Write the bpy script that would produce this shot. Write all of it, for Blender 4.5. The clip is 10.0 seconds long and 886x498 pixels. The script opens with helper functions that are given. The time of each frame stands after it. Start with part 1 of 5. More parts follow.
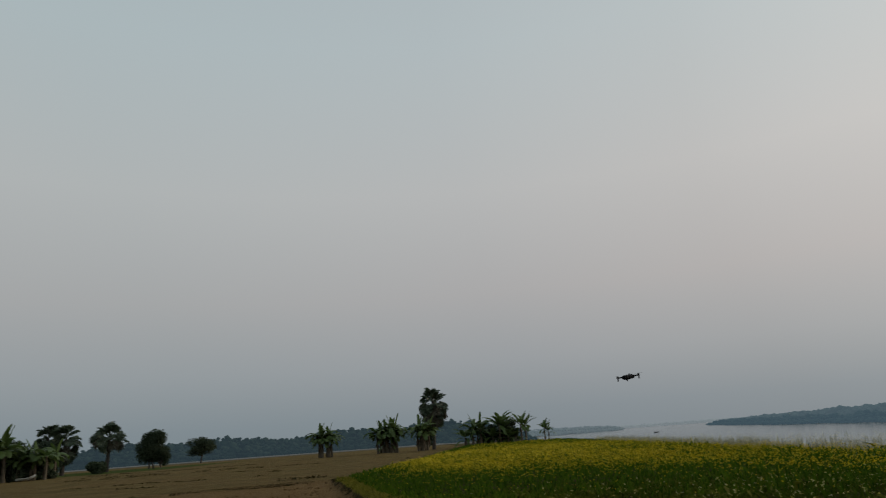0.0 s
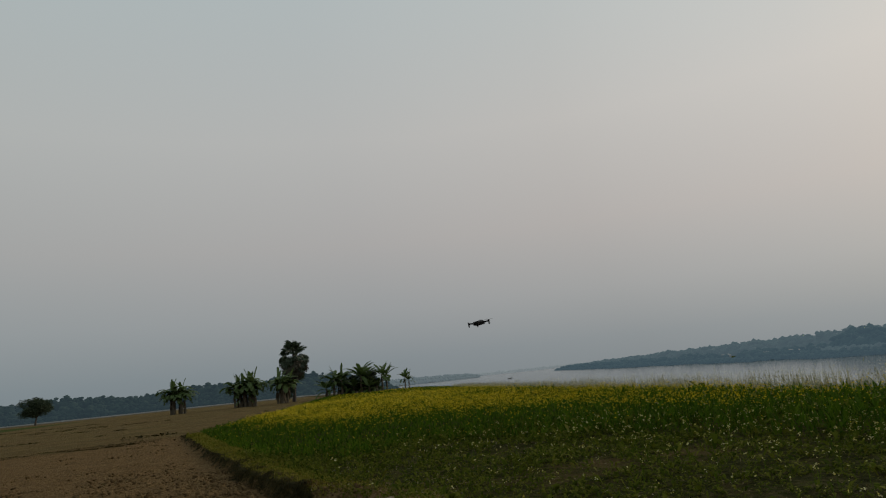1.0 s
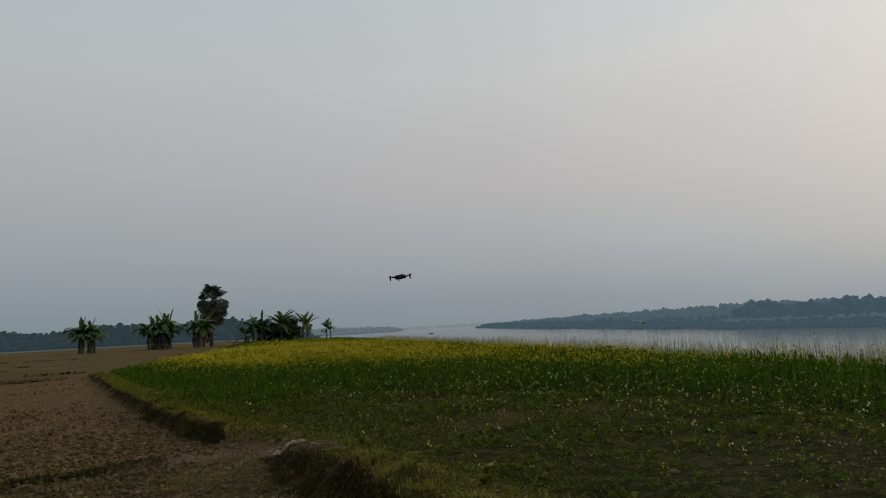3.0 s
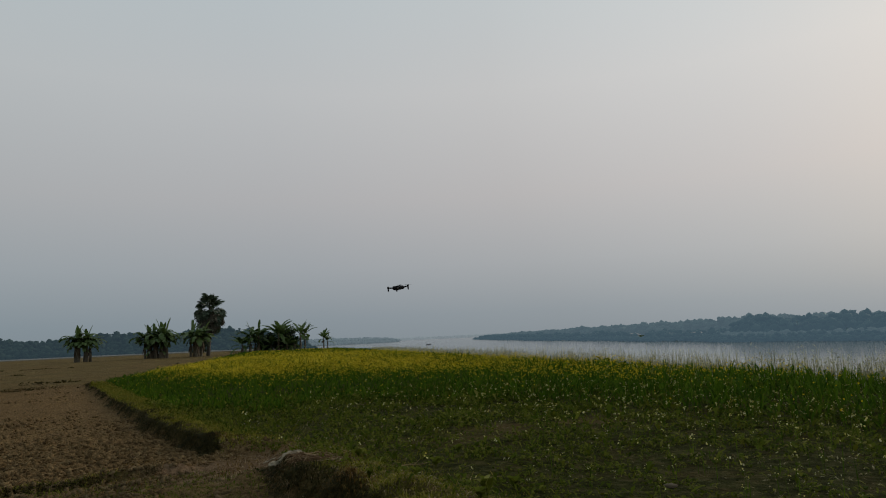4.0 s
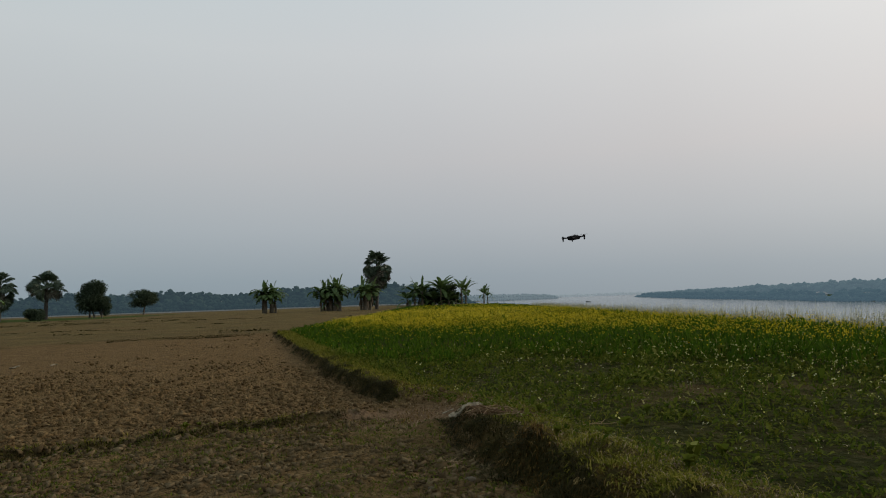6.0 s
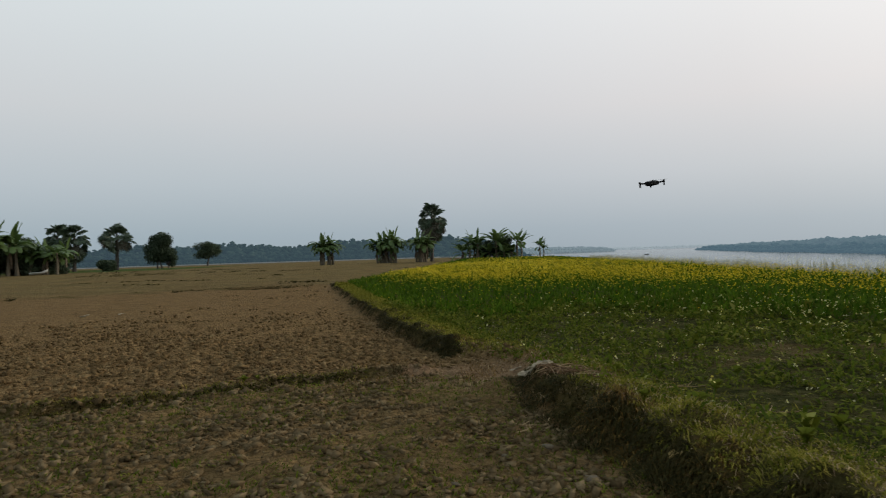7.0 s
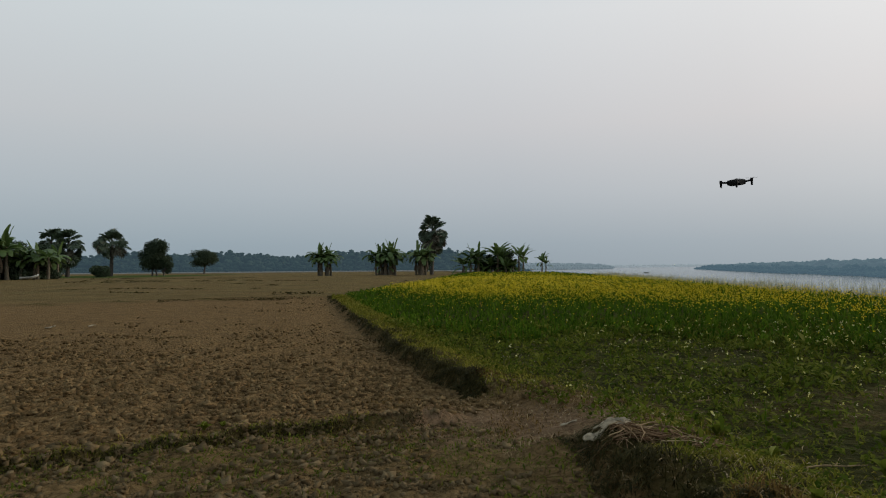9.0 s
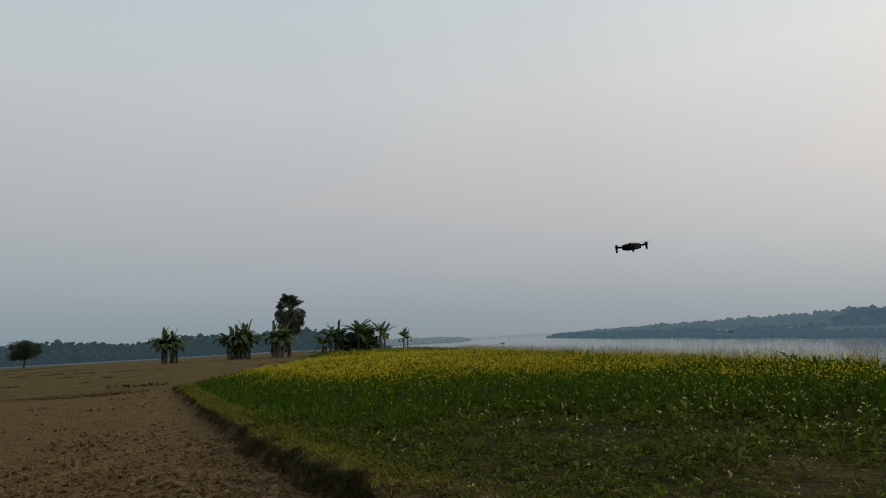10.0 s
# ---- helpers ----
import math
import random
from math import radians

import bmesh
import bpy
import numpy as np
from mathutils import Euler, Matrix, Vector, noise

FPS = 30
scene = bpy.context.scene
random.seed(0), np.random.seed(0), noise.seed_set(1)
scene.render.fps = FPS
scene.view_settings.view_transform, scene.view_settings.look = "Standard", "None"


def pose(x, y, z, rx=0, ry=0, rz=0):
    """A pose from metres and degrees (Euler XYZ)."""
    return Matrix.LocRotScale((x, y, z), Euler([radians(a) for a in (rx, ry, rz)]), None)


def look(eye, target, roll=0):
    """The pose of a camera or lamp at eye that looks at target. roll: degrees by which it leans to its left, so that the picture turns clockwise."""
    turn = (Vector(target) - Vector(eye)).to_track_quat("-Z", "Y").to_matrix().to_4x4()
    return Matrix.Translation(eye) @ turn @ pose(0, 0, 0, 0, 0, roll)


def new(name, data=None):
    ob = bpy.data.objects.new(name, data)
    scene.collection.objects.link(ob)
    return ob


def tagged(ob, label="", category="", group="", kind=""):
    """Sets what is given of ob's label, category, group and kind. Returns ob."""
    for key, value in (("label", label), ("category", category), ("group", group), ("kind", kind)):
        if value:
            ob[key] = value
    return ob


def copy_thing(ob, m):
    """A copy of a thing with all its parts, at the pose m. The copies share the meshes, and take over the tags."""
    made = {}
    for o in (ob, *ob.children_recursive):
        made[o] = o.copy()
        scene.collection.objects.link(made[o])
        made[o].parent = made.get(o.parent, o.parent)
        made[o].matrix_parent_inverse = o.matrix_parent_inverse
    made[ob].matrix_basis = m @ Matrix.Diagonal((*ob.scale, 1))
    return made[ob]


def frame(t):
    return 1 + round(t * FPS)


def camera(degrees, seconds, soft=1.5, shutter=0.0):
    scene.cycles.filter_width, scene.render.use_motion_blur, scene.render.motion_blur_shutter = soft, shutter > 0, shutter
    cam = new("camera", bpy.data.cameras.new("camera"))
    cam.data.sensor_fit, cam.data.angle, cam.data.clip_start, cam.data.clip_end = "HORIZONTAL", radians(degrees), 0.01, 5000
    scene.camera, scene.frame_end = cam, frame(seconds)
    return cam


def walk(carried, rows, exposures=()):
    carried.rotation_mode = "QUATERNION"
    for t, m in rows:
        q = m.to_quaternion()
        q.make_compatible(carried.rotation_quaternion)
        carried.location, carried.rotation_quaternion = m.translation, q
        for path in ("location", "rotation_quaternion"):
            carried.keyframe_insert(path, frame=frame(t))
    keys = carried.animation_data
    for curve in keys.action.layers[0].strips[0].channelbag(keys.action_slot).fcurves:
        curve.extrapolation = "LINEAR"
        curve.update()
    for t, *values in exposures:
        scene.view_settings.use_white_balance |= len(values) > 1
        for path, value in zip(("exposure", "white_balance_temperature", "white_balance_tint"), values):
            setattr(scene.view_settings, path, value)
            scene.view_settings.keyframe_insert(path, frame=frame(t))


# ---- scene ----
cam = camera(68.2, 10.0, soft=1.1, shutter=0.08)
PATH = [
    (0, (0.535, -0.057, 1.711), (0.625, 1.861, 2.271), -4.2),
    (0.2, (0.589, -0.002, 1.695), (0.88, 1.904, 2.226), -4.4),
    (0.3, (0.615, 0.025, 1.688), (0.947, 1.931, 2.194), -4.5),
    (0.5, (0.669, 0.08, 1.672), (1, 1.999, 2.129), -4.7),
    (0.7, (0.697, 0.144, 1.665), (1.049, 2.068, 2.083), -5.18),
    (0.8, (0.711, 0.176, 1.661), (1.076, 2.103, 2.053), -5.42),
    (1, (0.739, 0.24, 1.654), (1.226, 2.141, 2.04), -5.9),
    (1.2, (0.74, 0.157, 1.663), (1.314, 2.036, 2.037), -5.74),
    (1.3, (0.74, 0.116, 1.667), (1.327, 1.994, 2.027), -5.66),
    (1.5, (0.741, 0.033, 1.676), (1.361, 1.902, 2.026), -5.5),
    (1.7, (0.731, 0.001, 1.671), (1.389, 1.86, 2.008), -5.3),
    (1.8, (0.727, -0.014, 1.668), (1.419, 1.832, 2.001), -5.2),
    (2, (0.717, -0.046, 1.663), (1.451, 1.788, 1.975), -5),
    (2.2, (0.73, -0.012, 1.647), (1.421, 1.838, 1.965), -4.68),
    (2.3, (0.736, 0.006, 1.64), (1.413, 1.861, 1.953), -4.52),
    (2.5, (0.749, 0.04, 1.624), (1.404, 1.912, 1.882), -4.2),
    (2.7, (0.749, 0.038, 1.624), (1.428, 1.906, 1.844), -3.46),
    (3.8, (0.746, 0.029, 1.626), (1.436, 1.884, 1.915), -2.72),
    (4, (0.746, 0.027, 1.626), (1.441, 1.883, 1.893), -2.6),
    (4.2, (0.738, 0.038, 1.622), (1.407, 1.903, 1.896), -2.64),
    (4.3, (0.734, 0.043, 1.621), (1.387, 1.913, 1.898), -2.66),
    (4.5, (0.726, 0.054, 1.617), (1.353, 1.935, 1.881), -2.7),
    (4.7, (0.71, 0.095, 1.609), (1.303, 1.987, 1.871), -2.66),
    (4.8, (0.702, 0.115, 1.605), (1.264, 2.017, 1.865), -2.64),
    (5, (0.686, 0.156, 1.597), (1.163, 2.084, 1.831), -2.6),
    (5.2, (0.675, 0.18, 1.591), (1.058, 2.131, 1.806), -2.4),
    (5.3, (0.67, 0.192, 1.588), (1.033, 2.149, 1.785), -2.3),
    (5.5, (0.659, 0.216, 1.582), (0.978, 2.183, 1.751), -2.1),
    (5.7, (0.642, 0.345, 1.578), (0.918, 2.319, 1.738), -2.05),
    (6.8, (0.547, 1.054, 1.557), (0.697, 3.048, 1.615), -1.67),
    (7, (0.53, 1.183, 1.553), (0.591, 3.182, 1.569), -1.8),
    (7.2, (0.544, 1.375, 1.558), (0.394, 3.368, 1.644), -1.67),
    (7.3, (0.55, 1.472, 1.561), (0.418, 3.461, 1.721), -0.84),
    (7.5, (0.564, 1.664, 1.566), (0.454, 3.656, 1.707), -0.2),
    (7.7, (0.519, 1.894, 1.561), (0.503, 3.893, 1.629), -0.6),
    (7.8, (0.497, 2.01, 1.559), (0.548, 4.008, 1.625), -0.8),
    (8, (0.452, 2.24, 1.554), (0.505, 4.237, 1.633), -1.2),
    (8.2, (0.419, 2.417, 1.541), (0.471, 4.416, 1.572), -0.88),
    (8.3, (0.403, 2.505, 1.534), (0.469, 4.504, 1.559), -0.72),
    (8.5, (0.37, 2.682, 1.521), (0.374, 4.681, 1.569), -0.4),
    (8.7, (0.338, 2.885, 1.531), (0.329, 4.882, 1.637), -0.44),
    (8.8, (0.322, 2.987, 1.535), (0.36, 4.982, 1.671), -0.46),
    (9, (0.29, 3.19, 1.545), (0.356, 5.188, 1.602), -0.5),
    (9.2, (0.251, 3.383, 1.561), (0.457, 5.368, 1.683), -1.26),
    (9.3, (0.231, 3.479, 1.569), (0.544, 5.445, 1.765), -1.64),
    (9.5, (0.192, 3.672, 1.585), (0.778, 5.574, 1.786), -2.4),
    (9.7, (0.18, 3.884, 1.592), (0.759, 5.79, 1.778), -2.1),
    (9.8, (0.175, 3.99, 1.595), (0.686, 5.914, 1.792), -2.88),
    (10, (0.163, 4.202, 1.602), (0.659, 6.12, 1.877), -3.2),
]
EXPOSURES = [(0, -0.36, 6650, 10), (0.5, -0.38, 6850, 10), (1, -0.4, 6800, 10), (1.5, -0.35, 6600, 10), (2, -0.28, 6550, 10), (2.5, -0.27, 6500, 10), (4, -0.27, 6500, 10), (5, -0.17, 6500, 10),
             (5.5, -0.03, 6500, 10), (6.8, 0.25, 6500, 10), (7, 0.37, 6500, 10), (7.5, 0.14, 6450, 9), (8, 0.28, 6500, 10), (8.5, 0.28, 6500, 10), (9, 0.19, 6450, 10), (9.5, -0.07, 6450, 10), (10, -0.08, 6450, 9)]
walk(cam, [(t, look(eye, target, roll)) for t, eye, target, roll in PATH], EXPOSURES)

# ---- world, sun ----
SUN_AZ, SUN_EL = radians(72), radians(17)
world = bpy.data.worlds.new("hazy_evening_sky")
scene.world = world
world.use_nodes = True
wn, wl = world.node_tree.nodes, world.node_tree.links
wn.clear()


def ramp_node(nodes, stops, ease=False):
    r = nodes.new("ShaderNodeValToRGB")
    e = r.color_ramp.elements
    while len(e) < len(stops):
        e.new(0.5)
    for el, (p, c) in zip(e, stops):
        el.position, el.color = p, (*c, 1) if len(c) == 3 else c
    if ease:
        r.color_ramp.interpolation = "EASE"
    return r


def build_sky():
    co = wn.new("ShaderNodeTexCoord")
    nrm = wn.new("ShaderNodeVectorMath")
    nrm.operation = "NORMALIZE"
    wl.new(co.outputs["Generated"], nrm.inputs[0])
    sep = wn.new("ShaderNodeSeparateXYZ")
    wl.new(nrm.outputs[0], sep.inputs[0])
    veil = ramp_node(wn, [(0.0, (0.28, 0.325, 0.36)), (0.035, (0.305, 0.352, 0.39)), (0.11, (0.41, 0.435, 0.463)),
                          (0.21, (0.52, 0.512, 0.521)), (0.36, (0.605, 0.612, 0.618)), (0.55, (0.57, 0.64, 0.67)), (1.0, (0.46, 0.56, 0.62))])
    wl.new(sep.outputs["Z"], veil.inputs[0])
    dot = wn.new("ShaderNodeVectorMath")
    dot.operation = "DOT_PRODUCT"
    dot.inputs[1].default_value = (math.sin(SUN_AZ) * math.cos(SUN_EL), math.cos(SUN_AZ) * math.cos(SUN_EL), math.sin(SUN_EL))
    wl.new(nrm.outputs[0], dot.inputs[0])
    glow = ramp_node(wn, [(0.0, (0.93, 0.985, 1.0)), (0.45, (1.0, 1.02, 1.03)), (0.72, (1.11, 1.10, 1.09)), (0.9, (1.26, 1.245, 1.225)), (1.0, (1.38, 1.34, 1.30))])
    wl.new(dot.outputs["Value"], glow.inputs[0])
    mul = wn.new("ShaderNodeMix")
    mul.data_type, mul.blend_type = "RGBA", "MULTIPLY"
    mul.inputs["Factor"].default_value = 1.0
    wl.new(veil.outputs[0], mul.inputs[6])
    wl.new(glow.outputs[0], mul.inputs[7])
    sky = wn.new("ShaderNodeTexSky")
    sky.sky_type, sky.sun_disc = "NISHITA", False
    sky.sun_elevation, sky.sun_rotation = SUN_EL, SUN_AZ
    sky.dust_density, sky.air_density = 4.0, 1.5
    low = wn.new("ShaderNodeVectorMath")
    low.operation = "SCALE"
    low.inputs["Scale"].default_value = 0.07
    wl.new(sky.outputs[0], low.inputs[0])
    mix = wn.new("ShaderNodeMix")
    mix.data_type = "RGBA"
    mix.inputs["Factor"].default_value = 0.06
    wl.new(mul.outputs[2], mix.inputs[6])
    wl.new(low.outputs[0], mix.inputs[7])
    bg = wn.new("ShaderNodeBackground")
    bg.inputs["Strength"].default_value = 1.0
    wl.new(mix.outputs[2], bg.inputs["Color"])
    out = wn.new("ShaderNodeOutputWorld")
    wl.new(bg.outputs[0], out.inputs[0])


build_sky()
sun = bpy.data.lights.new("sun", "SUN")
sun.energy, sun.angle, sun.color = 1.4, radians(16), (1.0, 0.88, 0.73)
new("sun", sun).matrix_world = look((300 * math.sin(SUN_AZ), 300 * math.cos(SUN_AZ), 300 * math.tan(SUN_EL)), (0, 0, 0))


# ---- materials ----
def material(name, stops, scale=4.0, rough=0.85, bump=0.3, bump_scale=None, translucent=0.0, island=0.0, detail=6.0,
             metal=0.0, spec=0.3, second=None, glow=None, gloss=None):
    """Colour from noise at two scales (and from each loose piece), fine relief, and for leaves some light let through."""
    m = bpy.data.materials.new(name)
    m.use_nodes = True
    n, l = m.node_tree.nodes, m.node_tree.links
    p = n["Principled BSDF"]
    p.inputs["Roughness"].default_value = rough
    p.inputs["Metallic"].default_value = metal
    p.inputs["Specular IOR Level"].default_value = spec
    geo = n.new("ShaderNodeNewGeometry")
    t1 = n.new("ShaderNodeTexNoise")
    t1.inputs["Scale"].default_value, t1.inputs["Detail"].default_value = scale, detail
    l.new(geo.outputs["Position"], t1.inputs["Vector"])
    t2 = n.new("ShaderNodeTexNoise")
    t2.inputs["Scale"].default_value, t2.inputs["Detail"].default_value = scale * 0.09, 3.0
    l.new(geo.outputs["Position"], t2.inputs["Vector"])
    f = n.new("ShaderNodeMath")
    f.operation = "MULTIPLY_ADD"
    f.inputs[1].default_value = 0.45
    l.new(t2.outputs["Fac"], f.inputs[0])
    half = n.new("ShaderNodeMath")
    half.operation = "MULTIPLY"
    half.inputs[1].default_value = 0.55
    l.new(t1.outputs["Fac"], half.inputs[0])
    l.new(half.outputs[0], f.inputs[2])
    fac = f.outputs[0]
    if island:
        mx = n.new("ShaderNodeMix")
        mx.inputs["Factor"].default_value = island
        l.new(fac, mx.inputs[2])
        l.new(geo.outputs["Random Per Island"], mx.inputs[3])
        fac = mx.outputs[0]
    r = ramp_node(n, stops)
    l.new(fac, r.inputs[0])
    l.new(r.outputs[0], p.inputs["Base Color"])
    if bump:
        b = n.new("ShaderNodeBump")
        b.inputs["Strength"].default_value, b.inputs["Distance"].default_value = bump, 0.02
        t3 = n.new("ShaderNodeTexNoise")
        t3.inputs["Scale"].default_value, t3.inputs["Detail"].default_value = bump_scale or scale * 6, 5.0
        l.new(geo.outputs["Position"], t3.inputs["Vector"])
        l.new(t3.outputs["Fac"], b.inputs["Height"])
        l.new(b.outputs[0], p.inputs["Normal"])
    # emission that stands in for the haze before distant things
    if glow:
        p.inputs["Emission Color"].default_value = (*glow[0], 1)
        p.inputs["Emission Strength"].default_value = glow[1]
    if translucent:
        tr = n.new("ShaderNodeBsdfTranslucent")
        l.new(r.outputs[0], tr.inputs["Color"])
        ms = n.new("ShaderNodeMixShader")
        ms.inputs[0].default_value = translucent
        l.new(p.outputs[0], ms.inputs[1])
        l.new(tr.outputs[0], ms.inputs[2])
        l.new(ms.outputs[0], n["Material Output"].inputs["Surface"])
    return m


def ground_material():
    """Clodded soil, with stubble, grass and damp bank laid in by three masks of the sheet."""
    m = bpy.data.materials.new("field_soil")
    m.use_nodes = True
    n, l = m.node_tree.nodes, m.node_tree.links
    p = n["Principled BSDF"]
    p.inputs["Roughness"].default_value, p.inputs["Specular IOR Level"].default_value = 1.0, 0.02
    geo = n.new("ShaderNodeNewGeometry")

    def tex(scale, detail, rough=0.6):
        t = n.new("ShaderNodeTexNoise")
        t.inputs["Scale"].default_value, t.inputs["Detail"].default_value, t.inputs["Roughness"].default_value = scale, detail, rough
        l.new(geo.outputs["Position"], t.inputs["Vector"])
        return t.outputs["Fac"]

    fine, mid, broad = tex(14, 8, 0.7), tex(2.2, 5), tex(0.16, 4)
    soil = ramp_node(n, [(0.3, (0.066, 0.041, 0.018)), (0.42, (0.155, 0.100, 0.046)), (0.56, (0.202, 0.134, 0.064)), (0.72, (0.270, 0.187, 0.097))])
    l.new(fine, soil.inputs[0])
    crumb = n.new("ShaderNodeTexVoronoi")
    crumb.feature = "DISTANCE_TO_EDGE"
    crumb.inputs["Scale"].default_value, crumb.inputs["Randomness"].default_value = 10, 1.0
    warp = n.new("ShaderNodeMix")
    warp.data_type, warp.blend_type = "RGBA", "ADD"
    warp.inputs["Factor"].default_value = 0.06
    l.new(geo.outputs["Position"], warp.inputs[6])
    wob = n.new("ShaderNodeTexNoise")
    wob.inputs["Scale"].default_value, wob.inputs["Detail"].default_value = 9, 4
    l.new(geo.outputs["Position"], wob.inputs["Vector"])
    l.new(wob.outputs["Color"], warp.inputs[7])
    l.new(warp.outputs[2], crumb.inputs["Vector"])
    # darkens the soil along crumb edges, crevice shade put into the colour
    crevice_shade = ramp_node(n, [(0.0, (0.52, 0.50, 0.48)), (0.06, (0.95, 0.95, 0.95)), (0.4, (1.12, 1.11, 1.10))])
    l.new(crumb.outputs["Distance"], crevice_shade.inputs[0])
    patch = ramp_node(n, [(0.35, (0.84, 0.81, 0.77)), (0.65, (1.12, 1.08, 1.04))])
    l.new(mid, patch.inputs[0])
    mul = n.new("ShaderNodeMix")
    mul.data_type, mul.blend_type = "RGBA", "MULTIPLY"
    mul.inputs["Factor"].default_value = 1.0
    l.new(soil.outputs[0], mul.inputs[6])
    l.new(patch.outputs[0], mul.inputs[7])
    broken = n.new("ShaderNodeMix")
    broken.data_type, broken.blend_type = "RGBA", "MULTIPLY"
    broken.inputs["Factor"].default_value = 1.0
    l.new(mul.outputs[2], broken.inputs[6])
    l.new(crevice_shade.outputs[0], broken.inputs[7])
    colour = broken.outputs[2]
    stub = ramp_node(n, [(0.3, (0.055, 0.044, 0.018)), (0.5, (0.115, 0.091, 0.036)), (0.72, (0.19, 0.152, 0.064))])
    spots = n.new("ShaderNodeMath")
    spots.operation = "ADD"
    l.new(tex(5, 8, 0.7), spots.inputs[0])
    shift = n.new("ShaderNodeMapRange")
    shift.inputs[1].default_value, shift.inputs[2].default_value, shift.inputs[3].default_value, shift.inputs[4].default_value = 0.3, 0.7, -0.16, 0.16
    l.new(tex(0.35, 6, 0.7), shift.inputs[0])
    l.new(shift.outputs[0], spots.inputs[1])
    l.new(spots.outputs[0], stub.inputs[0])
    green = ramp_node(n, [(0.32, (0.013, 0.015, 0.004)), (0.5, (0.040, 0.042, 0.011)), (0.72, (0.105, 0.090, 0.036))])
    l.new(tex(6, 8, 0.7), green.inputs[0])
    # pale grey cover for far ground, the mist below the woods put in colour
    far_haze = ramp_node(n, [(0.3, (0.15, 0.155, 0.15)), (0.7, (0.23, 0.235, 0.23))])
    l.new(broad, far_haze.inputs[0])
    mud = ramp_node(n, [(0.3, (0.07, 0.06, 0.045)), (0.7, (0.14, 0.12, 0.09))])
    l.new(mid, mud.inputs[0])
    worn = ramp_node(n, [(0.3, (0.10, 0.062, 0.034)), (0.5, (0.19, 0.122, 0.07)), (0.72, (0.27, 0.18, 0.11))])
    l.new(tex(9, 7, 0.65), worn.inputs[0])
    meadow = ramp_node(n, [(0.3, (0.035, 0.05, 0.012)), (0.7, (0.075, 0.10, 0.026))])
    l.new(mid, meadow.inputs[0])
    for name, cover in (("stubble", stub), ("grass", green), ("bank", mud), ("meadow", meadow), ("worn", worn), ("far_haze", far_haze)):
        a = n.new("ShaderNodeAttribute")
        a.attribute_name = name
        add = n.new("ShaderNodeMath")
        add.operation = "ADD"
        add.use_clamp = True
        l.new(a.outputs["Fac"], add.inputs[0])
        jit = n.new("ShaderNodeMapRange")
        jit.inputs[1].default_value, jit.inputs[2].default_value, jit.inputs[3].default_value, jit.inputs[4].default_value = 0.3, 0.7, -0.3, 0.3
        l.new(mid if name != "stubble" else broad, jit.inputs[0])
        l.new(jit.outputs[0], add.inputs[1])
        gate = n.new("ShaderNodeMath")
        gate.operation = "MULTIPLY"
        l.new(add.outputs[0], gate.inputs[0])
        l.new(a.outputs["Fac"], gate.inputs[1])
        mx = n.new("ShaderNodeMix")
        mx.data_type = "RGBA"
        l.new(gate.outputs[0], mx.inputs["Factor"])
        l.new(colour, mx.inputs[6])
        l.new(cover.outputs[0], mx.inputs[7])
        colour = mx.outputs[2]
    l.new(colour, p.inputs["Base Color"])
    b = n.new("ShaderNodeBump")
    b.inputs["Strength"].default_value, b.inputs["Distance"].default_value = 1.0, 0.09
    hgt = n.new("ShaderNodeMath")
    hgt.operation = "ADD"
    l.new(fine, hgt.inputs[0])
    l.new(tex(5, 6, 0.65), hgt.inputs[1])
    cake = n.new("ShaderNodeMath")
    cake.operation = "MULTIPLY_ADD"
    cake.inputs[1].default_value = 1.4
    l.new(crumb.outputs["Distance"], cake.inputs[0])
    l.new(hgt.outputs[0], cake.inputs[2])
    l.new(cake.outputs[0], b.inputs["Height"])
    l.new(b.outputs[0], p.inputs["Normal"])
    return m


def water_material():
    m = bpy.data.materials.new("river_water")
    m.use_nodes = True
    n, l = m.node_tree.nodes, m.node_tree.links
    p = n["Principled BSDF"]
    p.inputs["Base Color"].default_value = (0.10, 0.11, 0.105, 1)
    p.inputs["Roughness"].default_value, p.inputs["IOR"].default_value = 0.12, 1.33
    geo = n.new("ShaderNodeNewGeometry")
    mp = n.new("ShaderNodeMapping")
    mp.inputs["Scale"].default_value = (0.25, 0.8, 1)
    l.new(geo.outputs["Position"], mp.inputs[0])
    t = n.new("ShaderNodeTexNoise")
    t.inputs["Scale"].default_value, t.inputs["Detail"].default_value = 0.5, 5
    l.new(mp.outputs[0], t.inputs["Vector"])
    b = n.new("ShaderNodeBump")
    b.inputs["Strength"].default_value, b.inputs["Distance"].default_value = 0.15, 0.05
    l.new(t.outputs["Fac"], b.inputs["Height"])
    l.new(b.outputs[0], p.inputs["Normal"])
    return m


SOIL = ground_material()
WATER = water_material()
CLOD = material("clod_earth", [(0.1, (0.042, 0.029, 0.014)), (0.5, (0.108, 0.075, 0.038)), (0.9, (0.192, 0.140, 0.076))], 14, 0.95, 0.5, 60, island=0.45, spec=0.02)
PLOUGH_CLOD = material("plough_clod_earth", [(0.1, (0.042, 0.026, 0.012)), (0.5, (0.112, 0.073, 0.033)), (0.9, (0.205, 0.139, 0.068))], 14, 0.95, 0.5, 60, island=0.6, spec=0.02)
MUSTARD_LEAF = material("mustard_leaf", [(0.15, (0.019, 0.046, 0.004)), (0.5, (0.048, 0.094, 0.006)), (0.9, (0.098, 0.154, 0.012))], 3, 0.9, 0.1, translucent=0.35, island=0.6, spec=0.03)
MUSTARD_FLOWER = material("mustard_petal", [(0.1, (0.52, 0.36, 0.003)), (0.6, (0.66, 0.49, 0.006)), (0.95, (0.74, 0.60, 0.04))], 3, 0.6, 0, translucent=0.3, island=0.8)
